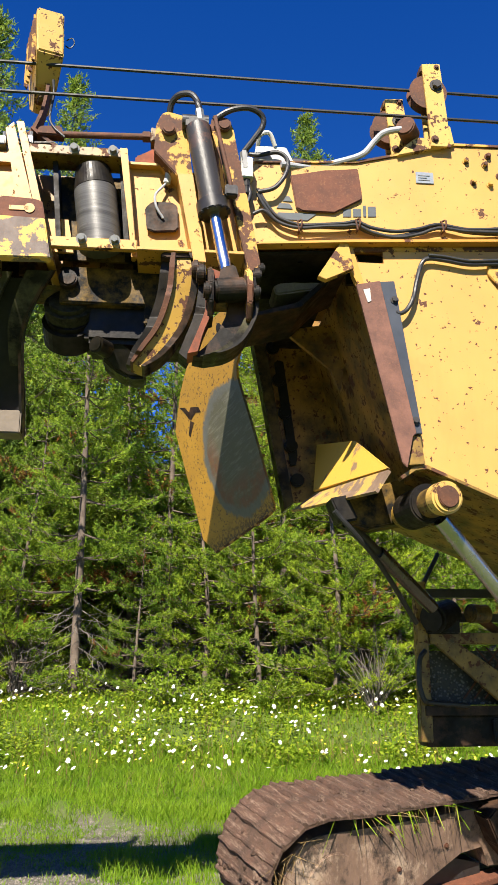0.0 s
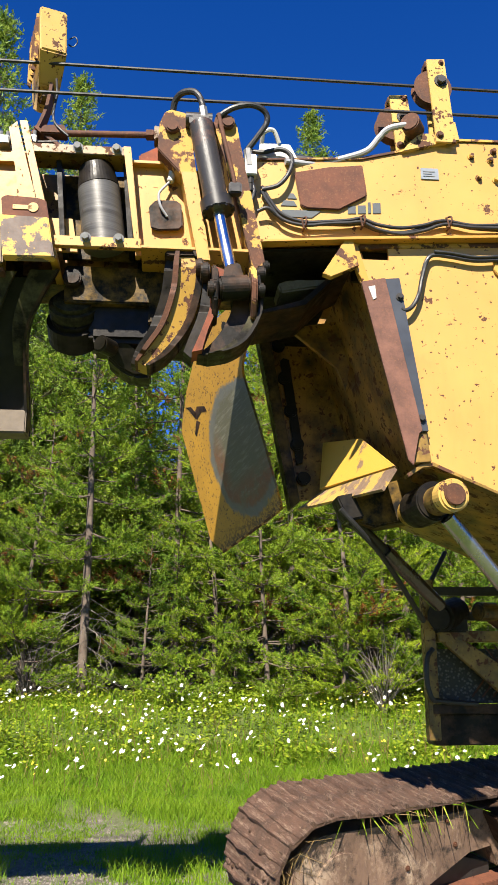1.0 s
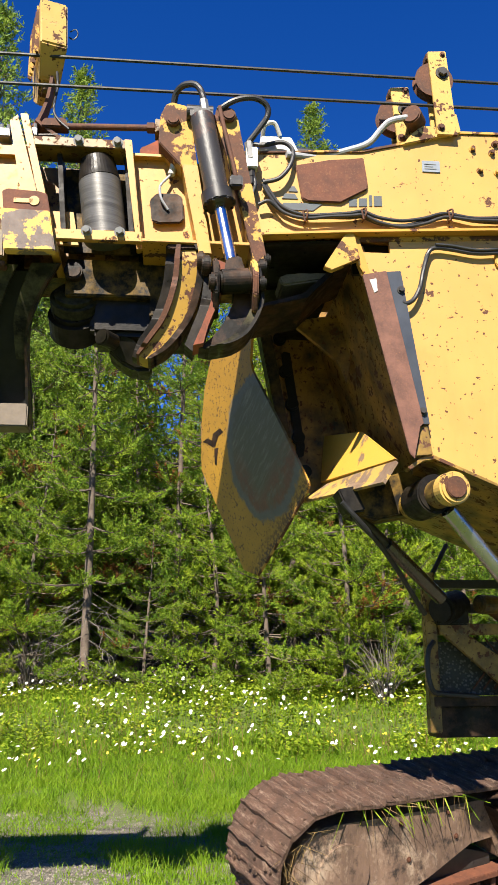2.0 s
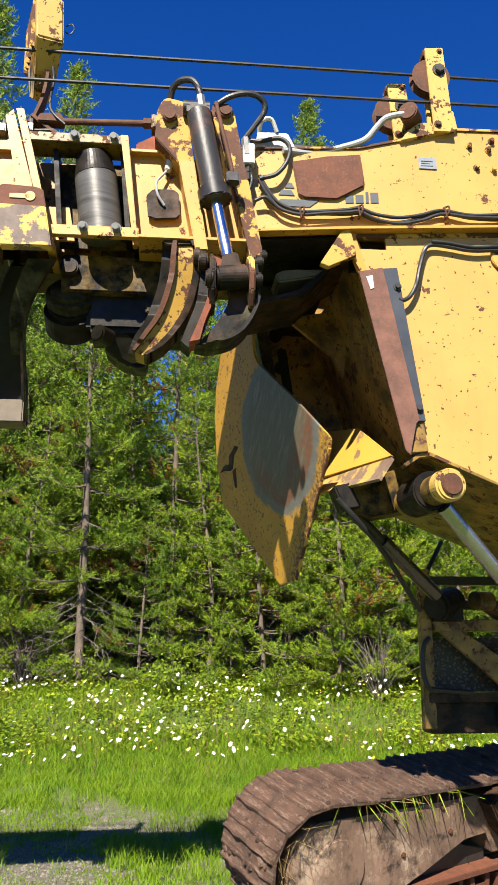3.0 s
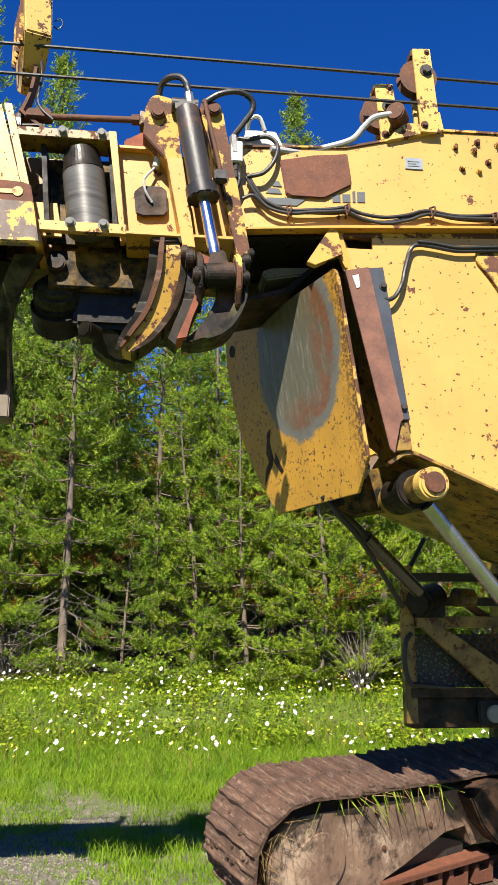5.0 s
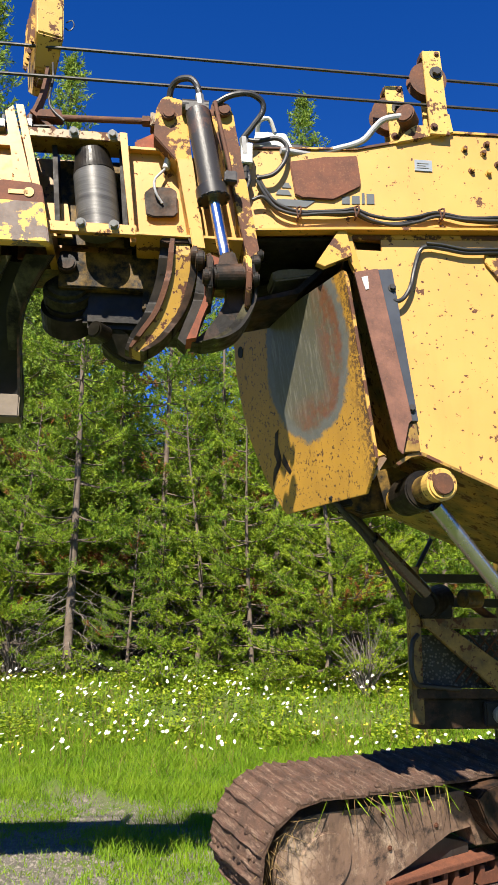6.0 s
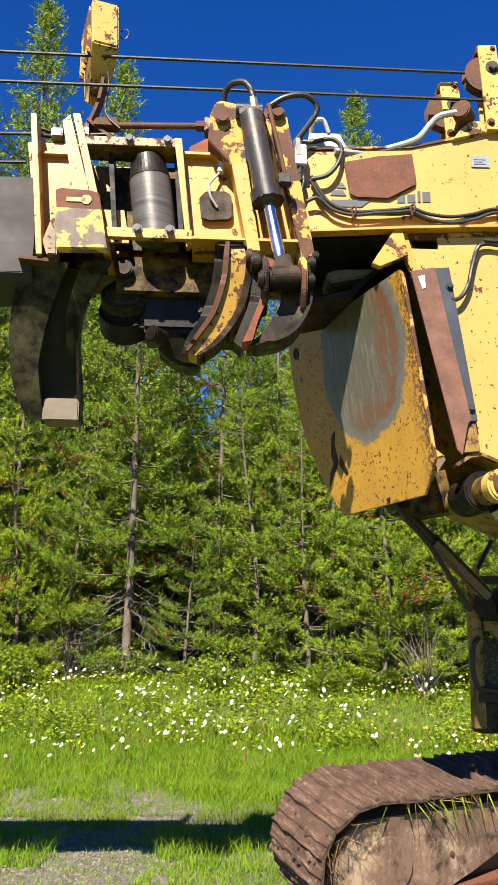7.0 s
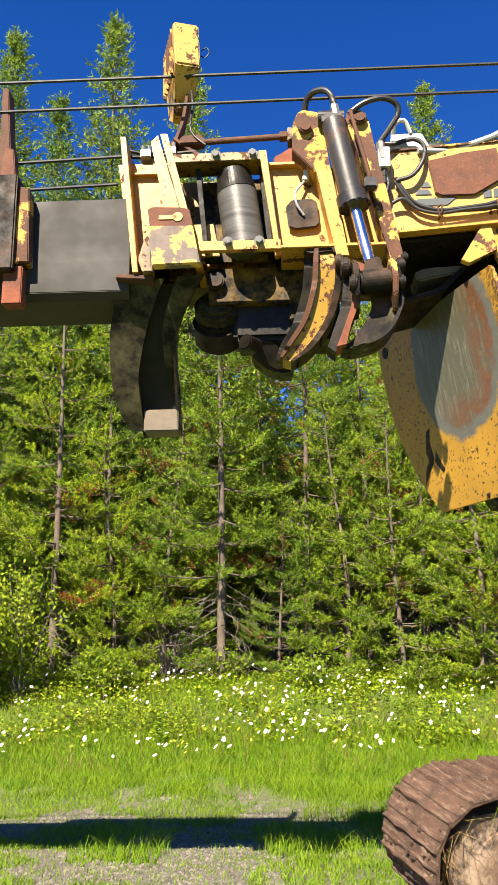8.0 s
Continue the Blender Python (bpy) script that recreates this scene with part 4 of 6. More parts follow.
def build_flap():
    """Swinging butt plate that shuts the pocket, with its neck and hinge tube."""
    outline = [(-0.03, 0.04), (-0.005, 0.02), (0.008, -0.03), (0.004, -1.135), (-0.16, -1.315), (-1.20, -1.30), (-1.28, -1.21), (-1.45, -0.985), (-1.60, -0.70), (-1.665, -0.44), (-1.69, -0.12), (-1.655, 0.12), (-1.57, 0.31), (-1.50, 0.50), (-1.40, 0.50), (-1.375, 0.42), (-1.28, 0.26), (-1.175, 0.09), (-1.10, 0.05), (-0.52, 0.058)]
    bm = mesh()
    add_prism(bm, outline, -0.010, 0.010, bevel=0.003)
    ob = part("flap", bm, flap_mat, machine, "worn yellow steel butt plate rubbed bare in the middle")
    # rolled rim on the worn edges, stiffening ribs behind
    bm = mesh()
    add_hose(bm, [(0.004, -0.003, -0.03), (0.006, -0.002, -0.6), (0.003, -0.003, -1.13)], 0.012, seg=8)
    part("edge_bead", bm, rust_paint, ob, "chipped yellow edge")
    for x in (-0.45, -0.95):
        bm = mesh()
        add_box(bm, x - 0.012, x + 0.012, 0.010, 0.07, -1.2, 0.0, 0.003)
        part("stiffening_rib", bm, yellow_dirty, ob)
    # black disc drawn for the shade in the pin hole
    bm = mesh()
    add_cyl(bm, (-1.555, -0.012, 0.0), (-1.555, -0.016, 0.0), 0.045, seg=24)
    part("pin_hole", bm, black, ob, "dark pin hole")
    # scuffed gouge beside the rubbed field
    bm = mesh()
    for p in ([(-1.13, -0.70), (-1.19, -0.72), (-1.25, -0.86), (-1.20, -0.97), (-1.15, -0.92), (-1.17, -0.80)], [(-1.20, -0.90), (-1.30, -0.98), (-1.34, -1.08), (-1.28, -1.02), (-1.17, -0.95)], [(-1.11, -0.88), (-1.03, -1.02), (-1.06, -1.04), (-1.15, -0.94)]):
        add_prism(bm, p, -0.0125, -0.009, bevel=0)
    part("gouge", bm, grease_rust, ob, "dark scraped gouge")
    ob.matrix_basis = FLAP_SHUT
    ob.scale = (FLAP_SIZE,) * 3
    return ob


flap = build_flap()


def build_pivot():
    """Cross pin under the housing with the two slanted struts that hold it."""
    bm = mesh()
    add_cyl(bm, (1.00, 0.42, 2.66), (1.06, -0.12, 2.655), 0.085, seg=32, bevel=0.008)
    drum = part("pivot_drum", bm, yellow_dirty, machine, "greasy yellow pivot drum")
    bm = mesh()
    add_cyl(bm, (1.058, -0.10, 2.655), (1.072, -0.20, 2.652), 0.092, seg=32, bevel=0.012)
    part("pivot_cap", bm, yellow_block, machine, "yellow pivot cap")
    bm = mesh()
    add_cyl(bm, (1.071, -0.195, 2.652), (1.074, -0.215, 2.652), 0.062, seg=28, bevel=0.005)
    part("pivot_end", bm, rust, machine, "round rusty pin end")
    bm = mesh()
    add_cyl(bm, (1.01, 0.3, 2.66), (1.035, 0.02, 2.66), 0.115, seg=28, bevel=0.01)
    part("pivot_collar", bm, grease, machine)
    # bracket in the same shade-darkened yellow
    bm = mesh()
    add_prism(bm, [(0.52, 2.70), (0.98, 2.84), (1.0, 2.58), (0.70, 2.52), (0.55, 2.56)], 0.10, 0.34, bevel=0.01)
    part("pivot_bracket", towards_eye(bm, 1.07, 1.07), oily_shaded_yellow, machine)
    bm = mesh()
    add_prism(bm, [(0.46, 2.68), (0.56, 2.70), (0.62, 2.56), (0.52, 2.54)], 0.02, 0.2, bevel=0.01)
    part("hose_clamp", towards_eye(bm, 1.08, 1.08), grease, machine)
    bm = mesh()
    add_cyl(bm, (1.09, 0.0, 2.56), (1.70, 0.25, 1.93), 0.046, seg=24)
    part("strut_rod", bm, pipe_grey, machine, "long grey polished strut", smooth=True)
    bm = mesh()
    add_cyl(bm, (0.60, 0.22, 2.57), (1.26, 0.75, 2.12), 0.036, seg=20)
    part("far_strut", towards_eye(bm, 1.06, 1.06), dark_steel, machine)
    bm = mesh()
    add_cyl(bm, (0.82, 0.38, 2.42), (1.25, 0.735, 2.127), 0.044, seg=24)
    part("far_strut_sleeve", towards_eye(bm, 1.06, 1.06), plain("dark_polished_rod", (0.12, 0.115, 0.10), 0.22, 0.8, 0.3, 8, 0.05), machine, "dark polished rod", smooth=True)
    bm = mesh()
    add_hose(bm, [(0.50, 0.1, 2.62), (0.62, 0.14, 2.50), (0.80, 0.28, 2.34), (1.10, 0.6, 2.02)], 0.016)
    part("strut_hose", towards_eye(bm, 1.06, 1.06), rubber, machine)


build_pivot()


def build_sheaves():
    """Two plates with cable sheaves on top of the boom."""
    for name, x, z0, h, y0 in (("far_sheave_plate", 0.985, 4.93, 0.43, 0.05), ("near_sheave_plate", 1.215, 4.95, 0.62, -0.05)):
        bm = mesh()
        add_prism(bm, [(x - 0.055, z0), (x + 0.075, z0), (x + 0.035, z0 + h), (x - 0.085, z0 + h - 0.01)], y0, y0 + 0.02, bevel=0.003)
        sp = part("sheave_plate", bm, yellow_block, machine, "pitted yellow sheave plate")
        bm = mesh()
        add_prism(bm, [(x - 0.055, z0), (x + 0.075, z0), (x + 0.035, z0 + h), (x - 0.085, z0 + h - 0.01)], y0 + 0.10, y0 + 0.12, bevel=0.003)
        part("sheave_plate", bm, yellow_block, machine)
        bm = mesh()
        add_box(bm, x - 0.09, x + 0.02, y0 + 0.02, y0 + 0.10, z0 + h - 0.05, z0 + h - 0.005)
        part("spacer", bm, rust_paint, machine)
        bm = mesh()
        add_cyl(bm, (x - 0.045, y0 + 0.025, z0 + h - 0.20), (x - 0.045, y0 + 0.05, z0 + h - 0.20), 0.125, 0.10, seg=32)
        add_cyl(bm, (x - 0.045, y0 + 0.05, z0 + h - 0.20), (x - 0.045, y0 + 0.07, z0 + h - 0.20), 0.10, seg=32)
        add_cyl(bm, (x - 0.045, y0 + 0.07, z0 + h - 0.20), (x - 0.045, y0 + 0.095, z0 + h - 0.20), 0.10, 0.125, seg=32)
        part("sheave", bm, rust, machine, "rusty grooved sheave")
        bolt("sheave_bolt", machine, (x, y0, z0 + h - 0.17), (0, -1, 0), 0.03, 0.03, dark_steel)
        bolt("bolt", machine, (x - 0.03, y0, z0 + 0.05), (0, -1, 0), 0.017, 0.02, rust)
        bolt("bolt", machine, (x + 0.01, y0, z0 + h - 0.03), (0, -1, 0), 0.012, 0.015, rust)
    bm = mesh()
    add_prism(bm, [(0.94, 4.88), (1.32, 4.985), (1.30, 5.12), (1.26, 5.11), (1.22, 5.02), (1.07, 5.02), (1.0, 4.96)], -0.03, 0.12, bevel=0.004)
    part("sheave_foot", bm, yellow_block, machine)
    bm = mesh()
    add_cyl(bm, (0.98, -0.09, 5.06), (1.05, 0.02, 5.06), 0.062, seg=24, bevel=0.008)
    part("fitting", bm, rust, machine, "round rusty hose fitting")
    bm = mesh()
    add_hose(bm, [(0.20, -0.02, 4.77), (0.40, 0.02, 4.79), (0.58, 0.0, 4.83), (0.72, -0.02, 4.88), (0.80, -0.04, 4.97), (0.86, -0.06, 5.02), (0.98, -0.06, 5.055)], 0.020)
    part("sleeved_hose", bm, grey_hose, machine, "grey sleeved hose")


build_sheaves()


def build_hoses():
    bm = mesh()
    def run(pts, r, name="hose", label="", material=rubber):
        b = mesh()
        add_hose(b, pts, r)
        return part(name, b, material, machine, label)
    y = -0.03
    bundle = [(0.05, y, 4.55), (0.10, y, 4.46), (0.17, y, 4.375), (0.30, y, 4.335), (0.45, y, 4.345), (0.58, y, 4.355), (0.66, y, 4.365), (0.76, y, 4.325), (0.90, y, 4.31), (1.04, y, 4.34), (1.13, y, 4.375), (1.20, y, 4.385), (1.34, y, 4.365), (1.48, y, 4.365), (1.60, y, 4.37), (1.80, y, 4.35), (2.2, y, 4.38)]
    for k in range(3):
        run([(p[0], p[1] - 0.012 * k, p[2] + (0.020 if k == 1 else -0.014 * (k == 2)) + 0.008 * math.sin(7 * p[0] + k * 2)) for p in bundle], 0.011)
    for p in (3, 6, 11, 14):
        b = mesh()
        x, yy, z = bundle[p]
        add_hose(b, [(x, yy + 0.02, z - 0.035), (x + 0.01, yy - 0.035, z - 0.02), (x + 0.015, yy - 0.035, z + 0.03), (x, yy + 0.01, z + 0.045), (x - 0.01, yy - 0.03, z + 0.02), (x, yy - 0.03, z - 0.04)], 0.006)
        part("hose_clip", b, rust, machine, "wire hose clip")
    lower = [(0.875, -0.05, 3.80), (0.90, -0.05, 3.79), (0.945, -0.045, 3.82), (0.99, -0.04, 3.90), (1.02, -0.035, 4.02), (1.055, -0.03, 4.13), (1.10, -0.03, 4.17), (1.20, -0.03, 4.165), (1.35, -0.03, 4.145), (1.50, -0.03, 4.155), (1.66, -0.03, 4.165), (2.1, -0.03, 4.2)]
    run(lower, 0.014)
    run([(p[0], p[1] - 0.015, p[2] + 0.016) for p in lower[6:]], 0.010)
    # loops at the cylinder
    run([(-0.315, -0.16, 4.985), (-0.33, -0.16, 5.07), (-0.37, -0.14, 5.14), (-0.44, -0.10, 5.16), (-0.485, -0.06, 5.13), (-0.50, -0.02, 5.06)], 0.020, label="thick black hydraulic hose")
    run([(-0.23, -0.14, 4.97), (-0.13, -0.16, 5.03), (-0.02, -0.16, 5.055), (0.06, -0.14, 5.03), (0.075, -0.12, 4.97), (0.02, -0.10, 4.88), (-0.04, -0.08, 4.80)], 0.018, label="thick black hydraulic hose")
    run([(-0.02, 0.02, 4.86), (0.06, 0.0, 4.84), (0.18, -0.01, 4.86), (0.24, -0.02, 4.80), (0.22, -0.05, 4.68), (0.15, -0.06, 4.58), (0.05, -0.05, 4.55)], 0.014)
    run([(0.10, 0.1, 4.82), (0.3, 0.08, 4.86), (0.5, 0.08, 4.83), (0.62, 0.05, 4.80)], 0.024)
    run([(-0.02, -0.06, 4.62), (0.0, -0.07, 4.52), (-0.03, -0.06, 4.42), (-0.06, -0.05, 4.34)], 0.012)
    run([(0.02, -0.05, 4.40), (0.08, -0.06, 4.42), (0.14, -0.05, 4.38)], 0.012)
    # fittings
    for p, q in (((-0.305, -0.165, 4.92), (-0.32, -0.16, 5.02)), ((-0.03, -0.08, 4.68), (-0.04, -0.08, 4.80))):
        b = mesh()
        add_cyl(b, p, q, 0.026, seg=6, bevel=0.003)
        part("hose_fitting", b, steel, machine, "bright crimped hose fitting")
    # white valve block
    b = mesh()
    add_prism(b, [(0.02, 4.77), (0.30, 4.80), (0.24, 4.93), (0.05, 4.93)], 0.03, 0.20, bevel=0.006)
    part("valve_block", b, white_paint, machine, "dirty white valve block")
    b = mesh()
    add_box(b, -0.055, 0.015, -0.10, -0.03, 4.62, 4.76, 0.006)
    part("valve", b, white_paint, machine, "small white valve with fittings")
    for z in (4.60, 4.55):
        b = mesh()
        add_cyl(b, (-0.02, -0.065, z - 0.03), (-0.02, -0.065, z + 0.02), 0.022, seg=6, bevel=0.003)
        part("hose_fitting", b, dark_steel, machine)
    run([(0.06, 0.05, 4.92), (0.07, 0.0, 4.98), (0.13, 0.0, 5.0), (0.17, 0.03, 4.93)], 0.014, "bent_pipe", "bent white pipe", white_paint)


build_hoses()


def build_head():
    """Delimbing head: leaning flanges, back plates, roller window, lower rail."""
    bm = mesh()
    add_prism(bm, [(-1.60, 4.13), (-1.70, 4.80), (-1.37, 4.80), (-1.26, 4.13)], 0.06, 0.09, bevel=0.002)
    part("back_plate", bm, yellow, machine, "bright yellow recessed plate")
    bm = mesh()
    add_prism(bm, [(-0.70, 4.12), (-0.78, 4.72), (-0.42, 4.72), (-0.34, 4.12)], 0.04, 0.07, bevel=0.002)
    part("back_plate", bm, yellow, machine)
    bm = mesh()
    add_prism(bm, [(-0.33, 4.12), (-0.42, 4.74), (-0.06, 4.74), (0.02, 4.12)], 0.08, 0.11, bevel=0.002)
    part("back_plate", bm, yellow, machine)
    # shelf edges on the back plates
    bm = mesh()
    add_box(bm, -1.66, -1.38, 0.02, 0.06, 4.70, 4.715, 0.002)
    part("shelf", bm, yellow, machine)
    bm = mesh()
    add_box(bm, -0.77, -0.43, -0.01, 0.04, 4.715, 4.735, 0.002)
    part("shelf", bm, yellow, machine)
    # leaning flanges
    for x, z, h, w, y0, lean, mat in ((-1.565, 3.98, 0.93, 0.034, -0.08, -0.105, yellow), (-1.185, 4.02, 0.90, 0.045, -0.08, -0.25, yellow)):
        bm = mesh()
        add_prism(bm, slanted(x, z, w, h, lean), y0, 0.27, bevel=0.003)
        part("flange", bm, mat, machine, "leaning yellow flange plate")
    # broad face beside the second flange
    bm = mesh()
    add_prism(bm, [(-1.345, 4.24), (-1.47, 4.87), (-1.425, 4.915), (-1.24, 4.24)], -0.075, -0.05, bevel=0.002)
    part("flange_face", bm, yellow, machine)
    # roller window
    bm = mesh()
    add_box(bm, -1.36, -0.76, -0.06, 0.12, 4.725, 4.785, 0.004)
    part("window_top", bm, yellow_dirty, machine, "dark-stained top rail")
    bm = mesh()
    add_prism(bm, [(-0.705, 4.15), (-0.675, 4.15), (-0.745, 4.785), (-0.79, 4.785)], -0.07, 0.16, bevel=0.003)
    part("window_side", bm, yellow, machine)
    bm = mesh()
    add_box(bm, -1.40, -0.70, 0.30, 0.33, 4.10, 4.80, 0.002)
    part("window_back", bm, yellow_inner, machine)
    bm = mesh()
    add_prism(bm, [(-1.22, 4.16), (-1.27, 4.38), (-1.09, 4.38), (-1.05, 4.16)], 0.10, 0.12, bevel=0.002)
    part("window_tab", bm, yellow, machine)
    bm = mesh()
    add_box(bm, -1.19, -0.665, -0.09, -0.05, 4.10, 4.165, 0.004)
    part("window_sill", bm, yellow, machine, "chipped yellow rail")
    bm = mesh()
    add_box(bm, -0.665, -0.03, -0.11, 0.20, 4.095, 4.115, 0.003)
    part("lower_rail", bm, yellow, machine)
    # dark back and side strips put the housing's inner shade into the colour
    bm = mesh()
    add_prism(bm, [(-1.15, 4.17), (-1.20, 4.74), (-0.72, 4.76), (-0.67, 4.17)], 0.215, 0.235, bevel=0.002)
    part("housing_back", bm, oily_shaded_yellow, machine, "back of the roller housing, darkened for its inner shade")
    for p in (-0.745, -1.145):
        bm = mesh()
        add_prism(bm, slanted(p, 4.17, 0.03, 0.58, -0.09), 0.02, 0.214, bevel=0.002)
        part("housing_cheek", bm, grease, machine)
    bm = mesh()
    add_cyl(bm, (-0.885, 0.06, 4.17), (-0.936, 0.06, 4.56), 0.128, seg=40, bevel=0.006)
    part("roller", bm, roller_mat, machine, "scuffed grey steel roller", smooth=True)
    # roller's top end coloured black for the shade that lies on it
    bm = mesh()
    add_cyl(bm, (-0.936, 0.06, 4.56), (-0.957, 0.06, 4.70), 0.127, 0.105, seg=40)
    part("roller_top_shade", bm, grease, machine)
    bm = mesh()
    add_cyl(bm, (-0.958, 0.06, 4.78), (-0.965, 0.06, 4.84), 0.05, seg=20, bevel=0.01)
    part("roller_hub", bm, grease, machine)
    for x, z, d in ((-0.985, 4.155, -0.4), (-0.795, 4.155, -0.4), (-0.83, 4.765, -0.2), (-1.06, 4.765, -0.2)):
        bolt("bolt", machine, (x, -0.09 if z < 4.3 else -0.06, z), Vector((0, -1, -0.2)).normalized(), 0.022, 0.045, steel)
    # small socket plate with cable
    bm = mesh()
    add_prism(bm, [(-0.615, 4.29), (-0.63, 4.43), (-0.59, 4.475), (-0.47, 4.48), (-0.435, 4.455), (-0.425, 4.31), (-0.445, 4.285), (-0.57, 4.275)], 0.0, 0.025, bevel=0.006)
    part("socket_plate", bm, grease_rust, machine, "dark square socket plate")
    bm = mesh()
    add_hose(bm, [(-0.52, -0.01, 4.36), (-0.56, -0.03, 4.42), (-0.57, -0.03, 4.50), (-0.53, -0.01, 4.57), (-0.50, 0.0, 4.61)], 0.008)
    part("cable", bm, grey_hose, machine)
    bm = mesh()
    add_cyl(bm, (-0.505, 0.0, 4.60), (-0.49, 0.0, 4.68), 0.022, seg=12, bevel=0.004)
    add_cyl(bm, (-0.49, 0.0, 4.68), (-0.485, 0.0, 4.72), 0.012, seg=12)
    part("plug", bm, white_paint, machine, "pale cable plug")
    # keyhole tab and its chipped front plate
    bm = mesh()
    add_prism(bm, [(-1.455, 4.24), (-1.47, 4.37), (-1.44, 4.385), (-1.26, 4.375), (-1.215, 4.36), (-1.19, 4.23)], -0.13, -0.10, bevel=0.004)
    tab = part("keyhole_tab", bm, rust_red, machine, "rusty tab with a keyhole slot")
    bm = mesh()
    add_cyl(bm, (-1.285, -0.136, 4.31), (-1.285, -0.128, 4.31), 0.030, seg=20)
    add_box(bm, -1.40, -1.29, -0.136, -0.128, 4.295, 4.322, 0)
    part("keyhole", bm, yellow, tab, "yellow plate seen through the keyhole")
    bm = mesh()
    add_prism(bm, [(-1.43, 3.98), (-1.465, 4.238), (-1.19, 4.232), (-1.145, 3.985)], -0.17, -0.10, bevel=0.006)
    part("tab_plate", bm, rusty("flaking_yellow_on_steel", (0.20, 0.16, 0.14), (0.11, 0.085, 0.075), (0.68, 0.42, 0.10), 0.6), machine, "steel plate with flaking yellow paint")
    bm = mesh()
    add_prism(bm, [(-1.50, 3.97), (-1.53, 4.06), (-1.49, 4.20), (-1.455, 4.23), (-1.44, 3.97)], -0.10, 0.02, bevel=0.008)
    part("tab_bracket", bm, yellow_dirty, machine)
    # lower machinery
    # beam and blocks coloured dark for the shade that the rail throws on them
    bm = mesh()
    add_box(bm, -1.13, -0.60, 0.20, 0.30, 3.88, 4.12, 0.008)
    part("lower_beam", bm, oily_shaded_yellow, machine, "oily yellow lower beam, darkened for the shade under the rail")
    bm = mesh()
    add_box(bm, -0.62, -0.36, 0.20, 0.34, 3.76, 4.12, 0.01)
    part("lower_block", bm, oily_shaded_yellow, machine)
    bm = mesh()
    add_box(bm, -1.60, -0.05, 0.34, 0.66, 4.06, 4.75, 0.01)
    part("head_box", bm, oily_shaded_yellow, machine, "yellow box of the head")
    bm = mesh()
    add_cyl(bm, (-1.08, 0.26, 3.92), (-1.08, 0.46, 3.80), 0.15, seg=32, bevel=0.03)
    part("guide_roller", bm, worn_green, machine, "worn guide roller")
    bm = mesh()
    add_cyl(bm, (-1.08, 0.32, 3.84), (-1.08, 0.50, 3.74), 0.165, seg=32, bevel=0.03)
    part("guide_roller", bm, grease, machine)
    bm = mesh()
    add_cyl(bm, (-1.08, 0.14, 4.02), (-1.08, 0.22, 4.02), 0.055, seg=20, bevel=0.01)
    part("pin", bm, grease_rust, machine)
    # motor block's black also holds the shade under the head
    bm = mesh()
    add_box(bm, -0.98, -0.30, 0.26, 0.6, 3.66, 4.06, 0.03)
    part("motor_block", bm, grease, machine, "greasy motor block, black for the shade under the head")


build_head()


def arc_band(x_out, x_in, y0, y1, bevel=0.004):
    """A crescent in the boom's plane out of an outer and an inner line."""
    bm = mesh()
    a = spline([(p[0], p[1], 0) for p in x_out], 5)
    b = spline([(p[0], p[1], 0) for p in x_in], 5)
    n = len(a) - 1
    b = [b[round(i * (len(b) - 1) / n)] for i in range(n + 1)]
    for i in range(n):
        add_prism(bm, [(a[i].x, a[i].y), (a[i + 1].x, a[i + 1].y), (b[i + 1].x, b[i + 1].y), (b[i].x, b[i].y)], y0, y1, bevel=0)
    bmesh.ops.remove_doubles(bm, verts=bm.verts, dist=0.0005)
    seen = {}
    for f in bm.faces:
        seen.setdefault(tuple(sorted(v.index for v in f.verts)), []).append(f)
    bmesh.ops.delete(bm, geom=[f for fs in seen.values() if len(fs) > 1 for f in fs], context='FACES_ONLY')
    return bm


def loft(bm, rows, thick):
    """A bent plate through rows of (left x, right x, y, z), with a thickness behind it."""
    n = 5
    a = spline([(r[0], r[2], r[3]) for r in rows], n)
    b = spline([(r[1], r[2], r[3]) for r in rows], n)
    back = Vector((0, thick, thick * 0.5))
    fa, fb = [bm.verts.new(p) for p in a], [bm.verts.new(p) for p in b]
    ga, gb = [bm.verts.new(p + back) for p in a], [bm.verts.new(p + back) for p in b]
    for k in range(len(a) - 1):
        bm.faces.new((fa[k], fb[k], fb[k + 1], fa[k + 1]))
        bm.faces.new((ga[k + 1], gb[k + 1], gb[k], ga[k]))
        bm.faces.new((fb[k], gb[k], gb[k + 1], fb[k + 1]))
        bm.faces.new((fa[k + 1], ga[k + 1], ga[k], fa[k]))
    for k in (0, len(a) - 1):
        bm.faces.new((fa[k], ga[k], gb[k], fb[k]))
    return bm


def between(o, i, f):
    return [(b[0] + (a[0] - b[0]) * f, b[1] + (a[1] - b[1]) * f) for a, b in zip(o, i)]


